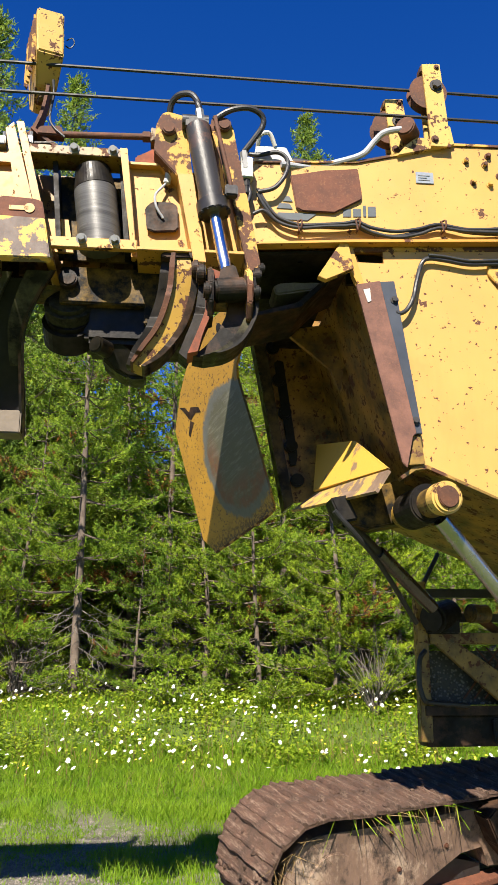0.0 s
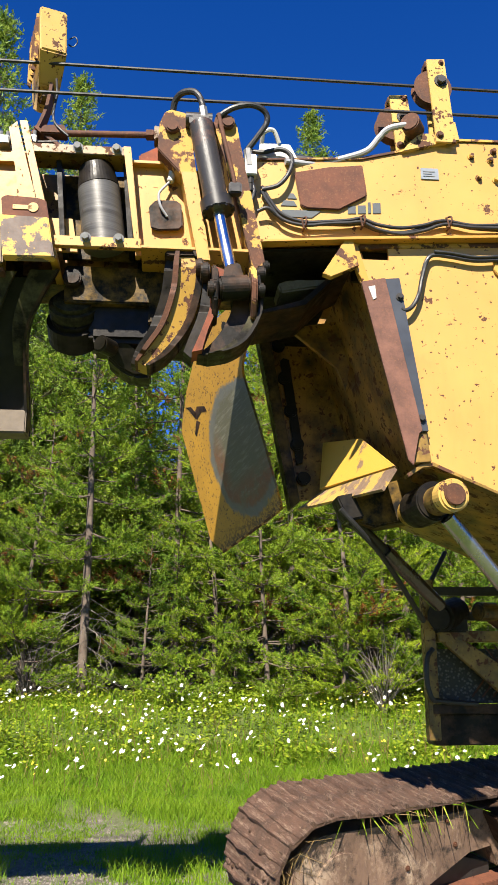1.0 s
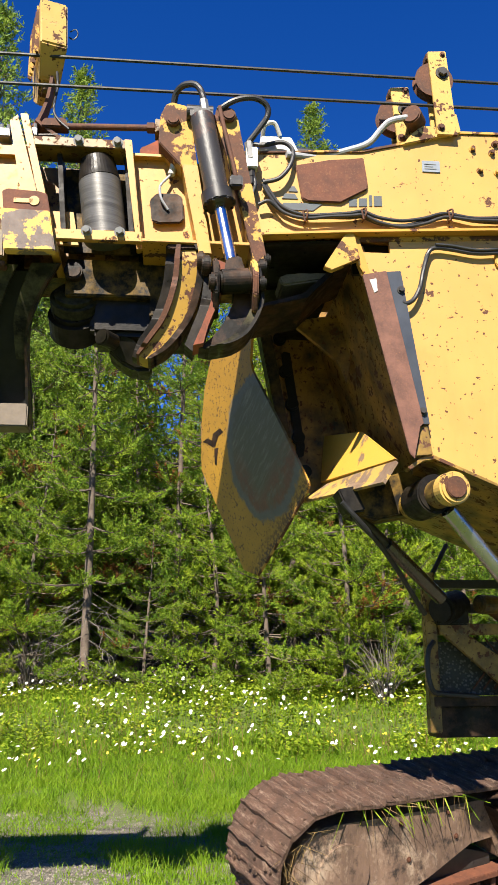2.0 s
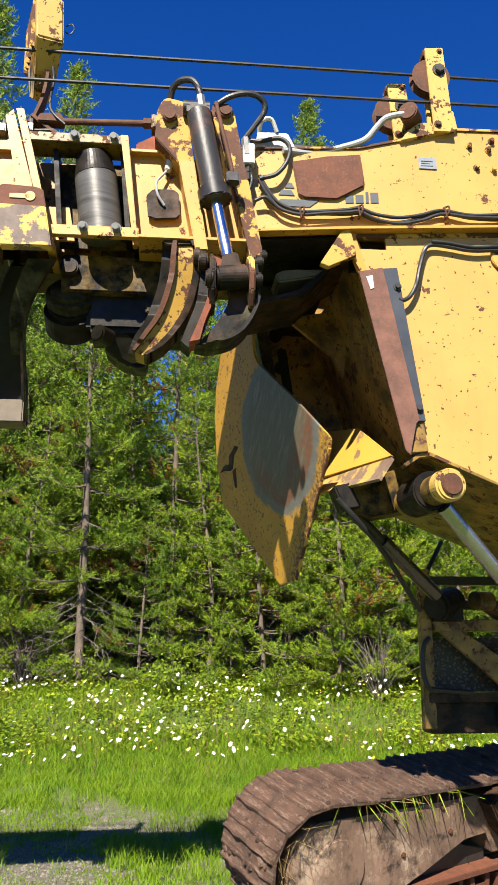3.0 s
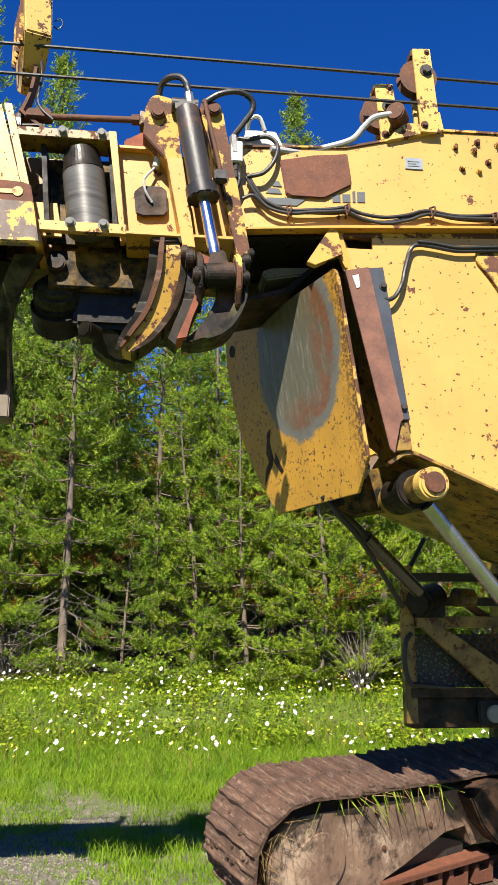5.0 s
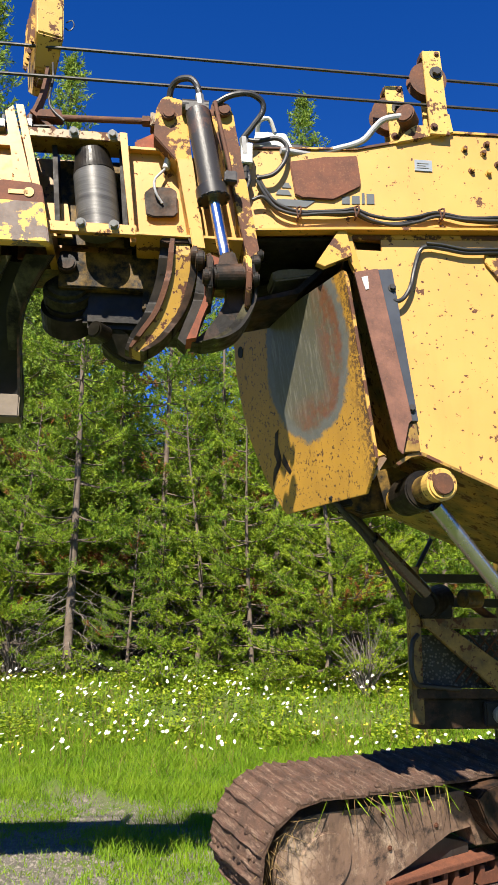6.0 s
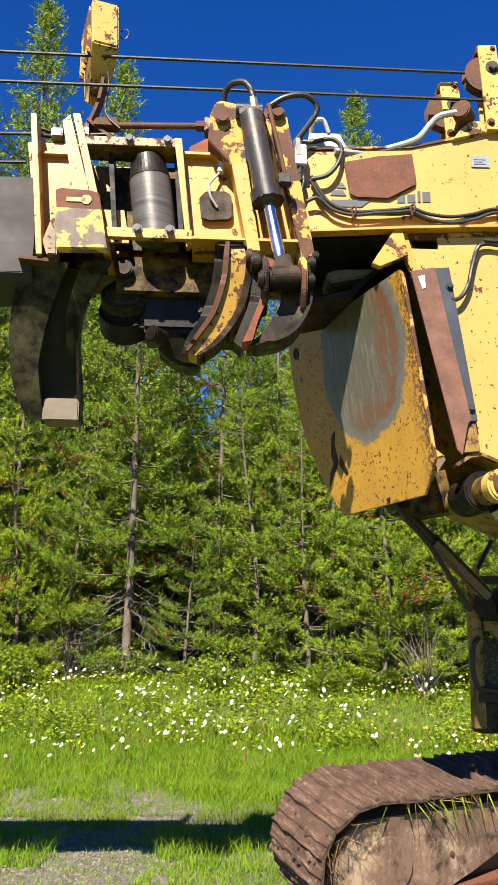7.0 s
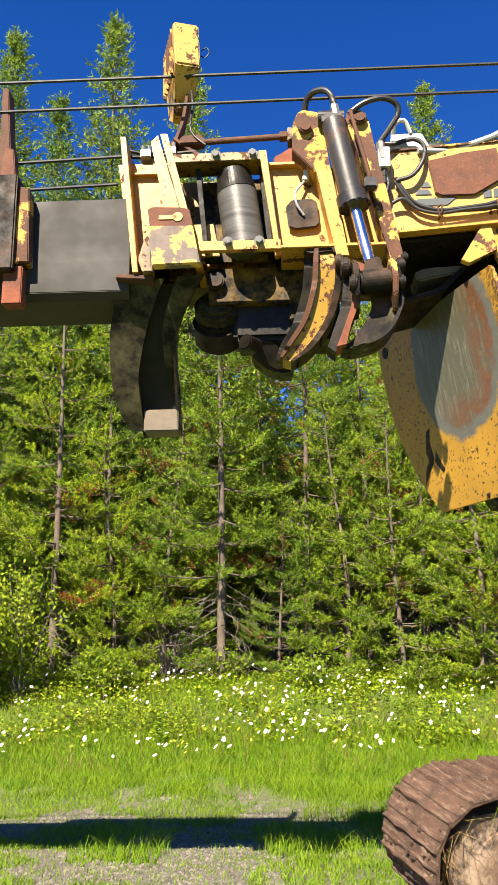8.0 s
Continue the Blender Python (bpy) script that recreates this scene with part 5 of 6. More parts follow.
def build_knives():
    # long hanging knife: two bent cheeks that run back under the boom, black plate for the shaded channel between
    left = [(-1.657, -1.385, 0.0, 3.97), (-1.70, -1.45, 0.07, 3.85), (-1.752, -1.53, 0.2, 3.665), (-1.758, -1.585, 0.31, 3.45), (-1.73, -1.58, 0.41, 3.27), (-1.66, -1.565, 0.5, 3.138)]
    right = [(-1.30, -1.155, 0.0, 3.985), (-1.365, -1.245, 0.08, 3.86), (-1.415, -1.325, 0.18, 3.73), (-1.425, -1.35, 0.28, 3.62), (-1.42, -1.36, 0.36, 3.52)]
    part("hanging_knife", loft(mesh(), left, 0.05), worn_green, machine, "curved worn grey-green delimbing knife", smooth=True)
    part("knife_cheek", loft(mesh(), right, 0.05), worn_green, machine, smooth=True)
    rim = [(-1.16, -1.14, -0.01, 3.985), (-1.25, -1.232, 0.07, 3.86), (-1.33, -1.312, 0.17, 3.73), (-1.36, -1.345, 0.27, 3.60), (-1.366, -1.350, 0.40, 3.40), (-1.36, -1.342, 0.5, 3.135)]
    part("knife_rim", loft(mesh(), rim, 0.10), grease_rust, machine, smooth=True)
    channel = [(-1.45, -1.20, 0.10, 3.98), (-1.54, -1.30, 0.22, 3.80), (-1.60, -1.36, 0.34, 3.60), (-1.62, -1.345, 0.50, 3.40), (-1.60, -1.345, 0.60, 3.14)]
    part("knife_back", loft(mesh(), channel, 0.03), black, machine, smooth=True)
    # tip paler than the knife, the light on its face put into the colour
    bm = mesh()
    add_box(bm, -1.570, -1.348, 0.45, 0.62, 3.125, 3.27, 0.008)
    part("knife_tip", bm, plain("lit_tip_steel", (0.13, 0.10, 0.07), 0.6, 0.1, 0.4, 12, 0.3), machine, "worn knife tip, pale for its lit face")
    bm = mesh()
    add_prism(bm, [(-1.675, 3.955), (-1.665, 3.985), (-1.44, 3.965), (-1.44, 3.935)], -0.06, 0.06, bevel=0.006)
    part("knife_edge", bm, rust, machine, "rusty knife edge")
    # crescent knife under the roller window
    o = [(-0.335, 4.095), (-0.309, 4.03), (-0.312, 3.858), (-0.368, 3.643), (-0.487, 3.464), (-0.60, 3.380)]
    i = [(-0.520, 4.085), (-0.545, 4.02), (-0.565, 3.845), (-0.625, 3.640), (-0.69, 3.52), (-0.715, 3.42)]
    # the bevel's black stands for the shaded hollow of the knife
    for name, f0, f1, y0, mat, label in (("knife_bevel", 0.08, 0.30, 0.0, grease, ""), ("knife_lip", 0.30, 0.43, -0.075, rust, "brown worn knife lip"), ("crescent_knife", 0.43, 0.86, -0.045, painted("chipped_knife_paint", (0.40, 0.235, 0.035), 0.545, 0.45, 5.0), "curved knife with worn yellow face"), ("knife_rim", 0.84, 1.0, -0.075, grease_rust, "")):
        part(name, towards_eye(arc_band(between(o, i, f1), between(o, i, f0), y0 - 0.03, 0.08), 1.03, 1.0), mat, machine, label, smooth=True)
    bm = mesh()
    add_prism(bm, [(-0.53, 4.075), (-0.505, 4.105), (-0.345, 4.115), (-0.315, 4.08), (-0.35, 4.07), (-0.49, 4.06)], -0.09, 0.08, bevel=0.006)
    part("knife_top", bm, grease_rust, machine)
    # toe and pin take the hollow's shade as black too
    bm = mesh()
    add_prism(bm, [(-0.86, 3.50), (-0.84, 3.60), (-0.76, 3.62), (-0.70, 3.56), (-0.62, 3.45), (-0.59, 3.385), (-0.70, 3.38), (-0.79, 3.43)], 0.10, 0.30, bevel=0.02)
    part("knife_toe", towards_eye(bm, 1.06, 1.0), grease, machine)
    bm = mesh()
    add_cyl(bm, (-0.89, -0.0, 3.545), (-0.82, 0.1, 3.545), 0.05, seg=20, bevel=0.01)
    part("toe_pin", towards_eye(bm, 1.06, 1.0), grease, machine)
    # second crescent in front of the flap, dark with red primer
    o = [(0.005, 3.86), (0.022, 3.74), (0.013, 3.626), (-0.056, 3.489), (-0.149, 3.418), (-0.27, 3.388)]
    i = [(-0.15, 3.86), (-0.14, 3.76), (-0.15, 3.66), (-0.20, 3.55), (-0.265, 3.46), (-0.335, 3.40)]
    for name, f0, f1, y0, mat, label in (("crescent_knife", 0.0, 0.62, -0.24, grease_rust, "dark greasy curved knife"), ("knife_face", 0.62, 0.88, -0.27, worn_green, ""), ("knife_rim", 0.88, 1.0, -0.30, grease, "")):
        part(name, arc_band(between(o, i, f1), between(o, i, f0), y0, -0.08), mat, machine, label, smooth=True)
    o = [(-0.185, 3.88), (-0.20, 3.76), (-0.235, 3.64), (-0.28, 3.52), (-0.31, 3.405)]
    i = [(-0.235, 3.90), (-0.265, 3.78), (-0.27, 3.66), (-0.315, 3.52), (-0.365, 3.392)]
    part("knife_lining", arc_band(o, i, -0.30, -0.14), rust_orange, machine, "red primer on the knife's inner side", smooth=True)
    o = i
    i = [(-0.30, 3.92), (-0.31, 3.80), (-0.33, 3.66), (-0.375, 3.53), (-0.41, 3.43)]
    part("knife_side", arc_band(o, i, -0.20, -0.04), grease, machine, smooth=True)


build_knives()


def build_cylinder():
    """Upright hydraulic cylinder in its clevis."""
    top, neck, low = Vector((-0.328, -0.15, 4.91)), Vector((-0.230, -0.16, 4.375)), Vector((-0.145, -0.24, 3.86))
    bm = mesh()
    add_cyl(bm, top, neck, 0.072, seg=40, bevel=0.006)
    part("cylinder_barrel", bm, rusty("scuffed_black_barrel", (0.10, 0.055, 0.04), (0.035, 0.032, 0.031), (0.035, 0.033, 0.032), 0.7, 0.4), machine, "black hydraulic cylinder with rust patches", smooth=True)
    d = (neck - top).normalized()
    bm = mesh()
    add_cyl(bm, neck - d * 0.02, neck + d * 0.06, 0.098, seg=40, bevel=0.006)
    gland = part("cylinder_gland", bm, black_paint, machine, "black bolted gland", smooth=True)
    side = d.cross(Vector((0, 1, 0))).normalized()
    fwd = d.cross(side)
    for k in range(12):
        a = 2 * math.pi * k / 12
        p = neck + d * 0.053 + (side * math.cos(a) + fwd * math.sin(a)) * 0.085
        bolt("gland_bolt", gland, p, d, 0.010, 0.014, black_paint)
    bm = mesh()
    add_cyl(bm, neck, low, 0.036, seg=32)
    part("cylinder_rod", bm, chrome, machine, "bright chrome rod", smooth=True)
    bm = mesh()
    add_box(bm, -0.40, -0.262, -0.20, -0.06, 4.875, 4.955, 0.02)
    add_cyl(bm, (-0.42, -0.13, 4.95), (-0.26, -0.13, 4.95), 0.045, seg=20)
    part("cylinder_head", bm, black_paint, machine)
    bm = mesh()
    add_hose(bm, [(-0.225, -0.20, 4.95), (-0.20, -0.225, 4.80), (-0.14, -0.235, 4.52), (-0.13, -0.235, 4.44)], 0.013)
    part("steel_pipe", bm, rust, machine, "thin rusty oil pipe")
    bm = mesh()
    add_box(bm, -0.165, -0.09, -0.25, -0.19, 4.40, 4.47, 0.008)
    part("port_block", bm, black_paint, machine)
    # clevis: two long leaning plates
    top_l = [(-0.443, 4.60), (-0.585, 4.76), (-0.577, 4.945), (-0.545, 5.02), (-0.512, 5.04), (-0.42, 5.02), (-0.40, 4.99), (-0.348, 4.60)]
    low_l = [(-0.334, 4.02), (-0.441, 4.598), (-0.349, 4.598), (-0.262, 4.02)]
    top_r = [(-0.125, 4.50), (-0.19, 4.75), (-0.249, 4.95), (-0.24, 5.01), (-0.181, 5.037), (-0.125, 5.00), (-0.105, 4.94), (-0.025, 4.50)]
    low_r = [(-0.012, 3.97), (-0.124, 4.498), (-0.026, 4.498), (0.068, 3.97)]
    for outline, y0, mat, label in ((top_l, -0.10, rust_paint, "rusty clevis head"), (low_l, -0.13, yellow, "yellow clevis leg"), (top_r, -0.10, rust_paint, "rusty clevis head"), (low_r, -0.12, rust_paint, "rusty clevis leg")):
        bm = mesh()
        add_prism(bm, outline, y0, y0 + 0.30, bevel=0.006)
        part("clevis_plate", bm, mat, machine, label)
    for x, z in ((-0.50, 4.90), (-0.165, 4.95)):
        bm = mesh()
        add_cyl(bm, (x, -0.10, z), (x, -0.145, z), 0.042, seg=24, bevel=0.008)
        part("clevis_boss", bm, rust, machine)
    bm = mesh()
    add_prism(bm, [(-0.41, 4.93), (-0.43, 5.03), (-0.22, 5.03), (-0.21, 4.93)], 0.06, 0.16, bevel=0.006)
    part("clevis_bridge", bm, rust_orange, machine)
    bm = mesh()
    add_cyl(bm, (-0.42, -0.06, 4.935), (-0.20, -0.06, 4.94), 0.045, seg=24, bevel=0.008)
    part("clevis_pin", bm, rust, machine)
    # rod end: eye, links, pins
    bm = mesh()
    add_cyl(bm, (-0.225, -0.32, 3.755), (-0.055, -0.31, 3.775), 0.070, seg=28, bevel=0.012)
    part("rod_eye", bm, grease_rust, machine, "greasy rod eye")
    bm = mesh()
    add_prism(bm, [(-0.205, 3.79), (-0.19, 3.90), (-0.11, 3.92), (-0.075, 3.80)], -0.33, -0.20, bevel=0.01)
    part("rod_clevis", bm, grease_rust, machine)
    for x in (-0.245, -0.03):
        bm = mesh()
        add_prism(bm, [(-0.36, 3.68), (-0.38, 3.78), (-0.33, 3.88), (-0.22, 3.95), (-0.12, 3.93), (-0.08, 3.84), (-0.10, 3.70), (-0.20, 3.58), (-0.30, 3.60)], x - 0.016, x + 0.016, axis='x', bevel=0.008)
        part("link_plate", bm, grease_rust if x < -0.1 else rust_paint, machine, "greasy curved link plate")
    for x0, x1, y, z, r in ((-0.285, -0.245, -0.34, 3.745, 0.052), (-0.32, -0.27, -0.22, 3.90, 0.06), (-0.01, 0.03, -0.32, 3.755, 0.042), (-0.005, 0.045, -0.22, 3.90, 0.05), (0.04, 0.075, -0.16, 3.98, 0.036), (-0.345, -0.30, -0.10, 3.99, 0.055)):
        bm = mesh()
        add_cyl(bm, (x0, y, z), (x1, y, z), r, seg=24, bevel=0.01)
        part("pin_cap", bm, grease_rust, machine)
    # rusty pull rod
    bm = mesh()
    add_cyl(bm, (-1.16, 0.06, 4.94), (-0.58, 0.02, 4.935), 0.020, seg=16)
    part("pull_rod", bm, rust, machine, "rusty pull rod")
    bm = mesh()
    add_cyl(bm, (-0.66, 0.025, 4.935), (-0.61, 0.022, 4.935), 0.036, seg=6, bevel=0.003)
    part("rod_nut", bm, rust, machine)
    bm = mesh()
    add_prism(bm, [(-0.61, 4.88), (-0.61, 4.98), (-0.53, 4.96), (-0.50, 4.90)], -0.02, 0.08, bevel=0.006)
    part("rod_anchor", bm, yellow_dirty, machine)
    bm = mesh()
    add_prism(bm, [(-1.31, 4.91), (-1.29, 4.97), (-1.16, 4.98), (-1.14, 4.91)], 0.02, 0.10, bevel=0.008)
    part("rod_yoke", bm, rust, machine)
    bm = mesh()
    add_prism(bm, [(-0.70, 4.74), (-0.70, 4.80), (-0.62, 4.82), (-0.60, 4.86), (-0.56, 4.86), (-0.52, 4.74)], 0.02, 0.12, bevel=0.01)
    part("red_lug", bm, rust_orange, machine)


build_cylinder()


def build_lamp_block():
    """Louvred yellow block on a bent strap above the head."""
    turn = Matrix.Translation((-1.27, 0.10, 0)) @ pose(0, 0, 0, 0, 0, 17) @ Matrix.Translation((1.27, -0.10, 0))
    tilt = turn
    bm = mesh()
    add_prism(bm, [(-0.06, 5.745), (-0.06, 5.435), (0.10, 5.30), (0.30, 5.235), (0.38, 5.30), (0.38, 5.80)], -1.372, -1.205, axis='x', bevel=0.0)
    for w in bm.verts:
        if w.co.z < 5.40:
            w.co.x = -1.268 + (w.co.x + 1.268) * (0.62 if w.co.z < 5.28 else 0.8)
        w.co.x += -0.05 * (w.co.z - 5.435)
    bevel_all(bm, 0.010)
    bm.transform(turn)
    block = part("louvred_block", bm, yellow_block, machine, "chipped yellow block with side louvres")
    for k in range(6):
        bm = mesh()
        y = 0.0 + 0.055 * k
        add_prism(bm, [(-1.400, y), (-1.374, y + 0.035), (-1.374, y)], 5.40, 5.73, axis='z', bevel=0)
        bm.transform(tilt)
        part("louvre", bm, rust_paint, block)
    bm = mesh()
    add_box(bm, -1.315, -1.225, 0.13, 0.22, 5.24, 5.30, 0.004, tilt)
    part("hatch", bm, yellow_dirty, block)
    bm = mesh()
    add_hose(bm, [(-1.165, 0.05, 5.62), (-1.13, 0.05, 5.64), (-1.115, 0.05, 5.60), (-1.14, 0.05, 5.565), (-1.17, 0.05, 5.58)], 0.004, seg=6)
    part("wire_loop", bm, rubber, block, "thin wire loop")
    bm = mesh()
    add_sheet(bm, [(-1.262, 5.30), (-1.27, 5.22), (-1.29, 5.10), (-1.33, 4.98), (-1.36, 4.93)], 0.06, 0.16, 0.02, axis='y')
    add_sheet(bm, [(-1.34, 4.97), (-1.26, 4.90), (-1.16, 4.83), (-1.08, 4.79)], 0.04, 0.16, 0.02, axis='y')
    part("strap", bm, rust, machine, "bent rusty strap", smooth=True)
    bm = mesh()
    add_hose(bm, [(-1.23, 0.05, 5.32), (-1.22, 0.04, 5.2), (-1.235, 0.04, 5.06), (-1.21, 0.02, 4.97), (-1.13, 0.0, 4.88)], 0.008, seg=8)
    part("cable", bm, rubber, machine)


build_lamp_block()


def build_slide_boom():
    """Grey sliding beam with the clamp at its far end, and the steel cables."""
    # beam carried on unseen to the left, for its ground shadow
    bm = mesh()
    add_prism(bm, [(0.05, 3.86), (0.0, 3.90), (0.0, 4.10), (0.02, 4.53), (0.05, 4.55), (0.46, 4.55), (0.48, 4.50), (0.48, 3.90), (0.44, 3.86)], -6.0, -1.60, axis='x', bevel=0.004)
    part("sliding_beam", bm, tube_grey, machine, "smooth dark grey sliding beam")
    bm = mesh()
    add_prism(bm, [(-2.20, 4.06), (-2.22, 4.56), (-2.29, 4.58), (-2.30, 4.06)], -0.10, 0.0, bevel=0.006)
    part("clamp_strip", bm, rust_paint, machine, "rust and orange clamp strip")
    # clamp box stretched unseen to the left, which widens the shadow on the ground
    bm = mesh()
    add_box(bm, -4.6, -2.285, -0.14, 0.55, 4.0, 4.64, 0.01)
    part("clamp_box", bm, grease_rust, machine, "rusty clamp box")
    bm = mesh()
    add_box(bm, -2.36, -2.24, -0.08, 0.02, 3.80, 4.05, 0.006)
    part("clamp_foot", bm, rust_orange, machine)
    bm = mesh()
    add_prism(bm, [(-2.37, 4.64), (-2.43, 5.36), (-2.47, 5.36), (-2.46, 4.64)], 0.0, 0.12, bevel=0.006)
    part("mast", bm, rust, machine, "dark rusty mast")
    bm = mesh()
    add_prism(bm, [(-2.32, 4.66), (-2.34, 4.85), (-2.40, 4.87), (-2.42, 4.64)], -0.08, 0.0, bevel=0.006)
    part("mast_foot", bm, rust_red, machine)
    for pts, r, nm in (([(-6.0, 0.0, 5.40), (3.4, 0.0, 5.385)], 0.0105, "top"), ([(-6.0, 0.0, 5.165), (3.4, 0.0, 5.20)], 0.0105, "top"), ([(-6.0, 0.1, 4.75), (-1.68, 0.1, 4.885)], 0.011, "low"), ([(-6.0, 0.15, 4.58), (-1.72, 0.15, 4.715)], 0.011, "low")):
        bm = mesh()
        add_hose(bm, pts, r, seg=8)
        part("steel_cable", bm, rubber, machine, "taut black steel cable")
    for x, z in ((-1.52, 4.845), (-1.36, 4.86)):
        bm = mesh()
        add_box(bm, x - 0.035, x + 0.035, 0.02, 0.12, z - 0.02, z + 0.04, 0.006)
        cl = part("cable_clamp", bm, steel, machine, "bright cable clamp")
        for s in (-0.02, 0.02):
            bolt("clamp_bolt", cl, (x + s, 0.05, z + 0.04), (0, 0, 1), 0.011, 0.04, steel)
    bm = mesh()
    add_hose(bm, [(-1.68, 0.10, 4.885), (-1.55, 0.08, 4.86), (-1.40, 0.06, 4.86), (-1.2, 0.05, 4.87)], 0.012)
    add_hose(bm, [(-1.66, 0.10, 4.93), (-1.52, 0.08, 4.885), (-1.36, 0.06, 4.895)], 0.012)
    part("cable_end", bm, grease, machine)


build_slide_boom()


def build_platform():
    """Front of the carrier under the boom: post, rails, grating, tool box, rod mount."""
    deck = new("deck_frame")
    deck.parent = machine
    eye = Vector((-0.48, -4.59, 1.76))
    deck.matrix_basis = Matrix.Translation(eye) @ Matrix.Scale(1.10, 4) @ Matrix.Translation(Vector((0.09, 0.85, 0)) - eye)

    def put(name, bm, mat, label="", smooth=False):
        return part(name, bm, mat, deck, label, smooth)
    bm = mesh()
    add_box(bm, 1.09, 1.165, 0.0, 0.08, 1.30, 2.30, 0.006)
    put("corner_post", bm, yellow_dirty, "dirty yellow corner post")
    for z, y in ((2.26, 0.4), (2.09, 0.4)):
        bm = mesh()
        add_box(bm, 1.18, 3.0, y, y + 0.05, z - 0.03, z + 0.03, 0.004)
        put("rail", bm, dark_steel)
    bm = mesh()
    add_box(bm, 1.17, 3.0, -0.04, 0.10, 1.90, 1.97, 0.006)
    put("cross_beam", bm, yellow_dirty)
    bm = mesh()
    add_prism(bm, [(1.20, 1.90), (1.36, 1.90), (2.0, 1.46), (2.0, 1.32), (1.86, 1.32)], -0.03, 0.02, bevel=0.004)
    put("diagonal_brace", bm, yellow_dirty, "grimy yellow diagonal brace")
    bm = mesh()
    add_box(bm, 1.13, 3.0, 0.03, 0.22, 1.27, 1.46, 0.008)
    put("tool_box", bm, grease_rust, "dark grimy step box")
    bm = mesh()
    add_box(bm, 1.12, 3.0, -0.01, 0.03, 1.46, 1.52, 0.004)
    put("lower_beam", bm, grease_rust)
    # black block drawn for the shaded recess
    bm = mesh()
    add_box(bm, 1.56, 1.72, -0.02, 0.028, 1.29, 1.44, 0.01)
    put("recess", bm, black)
    bm = mesh()
    add_cyl(bm, (1.66, -0.05, 1.36), (1.66, -0.015, 1.36), 0.055, seg=24, bevel=0.008)
    put("lamp_can", bm, steel, "grey round can")
    bm = mesh()
    add_box(bm, 1.72, 1.79, -0.05, 0.03, 1.20, 1.44, 0.006)
    put("bracket", bm, rust_paint)
    # perforated plate and mesh guard
    bm = mesh()
    add_box(bm, 1.19, 1.95, 0.11, 0.125, 1.52, 1.86, 0)
    put("tread_plate", bm, tread_mat, "studded grey tread plate")
    bm = mesh()
    for k in range(16):
        x = 1.36 + 0.07 * k
        add_hose(bm, [(x, 0.06, 1.88), (x + 0.26, 0.06, 1.56)], 0.007, seg=4)
        add_hose(bm, [(x + 0.30, 0.065, 1.88), (x + 0.04, 0.065, 1.56)], 0.007, seg=4)
    put("mesh_guard", bm, rust, "rusty wire mesh guard")
    bm = mesh()
    add_cyl(bm, (1.16, -0.10, 2.05), (1.34, 0.06, 2.10), 0.095, seg=24, bevel=0.02)
    add_box(bm, 1.15, 1.36, -0.06, 0.10, 1.96, 2.05, 0.01)
    put("rod_mount", bm, grease, "black greasy rod mount")
    bm = mesh()
    add_cyl(bm, (1.42, -0.08, 2.09), (1.56, -0.02, 2.09), 0.06, seg=20, bevel=0.01)
    put("mount_cap", bm, yellow_dirty, "yellow mount cap")
    bm = mesh()
    add_cyl(bm, (1.46, -0.06, 2.08), (1.72, 0.10, 1.95), 0.028, seg=16)
    put("link_rod", bm, rust)
    bm = mesh()
    add_hose(bm, [(1.20, 0.2, 2.28), (1.36, 0.3, 2.52)], 0.016, seg=8)
    put("brace_rod", bm, dark_steel)
    bm = mesh()
    add_hose(bm, [(1.13, -0.03, 1.86), (1.085, -0.05, 1.80), (1.075, -0.05, 1.66), (1.10, -0.05, 1.56), (1.16, -0.03, 1.54), (1.4, -0.03, 1.52)], 0.016)
    put("hose", bm, rubber)
    bm = mesh()
    add_box(bm, 2.5, 3.6, 0.6, 2.0, 1.15, 2.6, 0.03)
    put("carrier_body", bm, yellow_dirty, "yellow carrier body")
    bm = mesh()
    add_cyl(bm, (2.7, 1.2, 0.55), (2.7, 1.2, 1.2), 0.55, seg=32)
    put("turntable", bm, grease)


def tread_plate():
    n = Nodes("studded_tread", 0.6)
    v = n.t.nodes.new("ShaderNodeTexVoronoi")
    v.inputs["Scale"].default_value = 45
    n.link(n.co, v.inputs["Vector"])
    stud = n.ramp(v.outputs["Distance"], 0.25, 0.45)
    n.colour(n.mix(stud, (0.13, 0.12, 0.10), (0.03, 0.028, 0.024)))
    n.bump(stud, 0.6, 0.006)
    return n.mat


tread_mat = tread_plate()
build_platform()


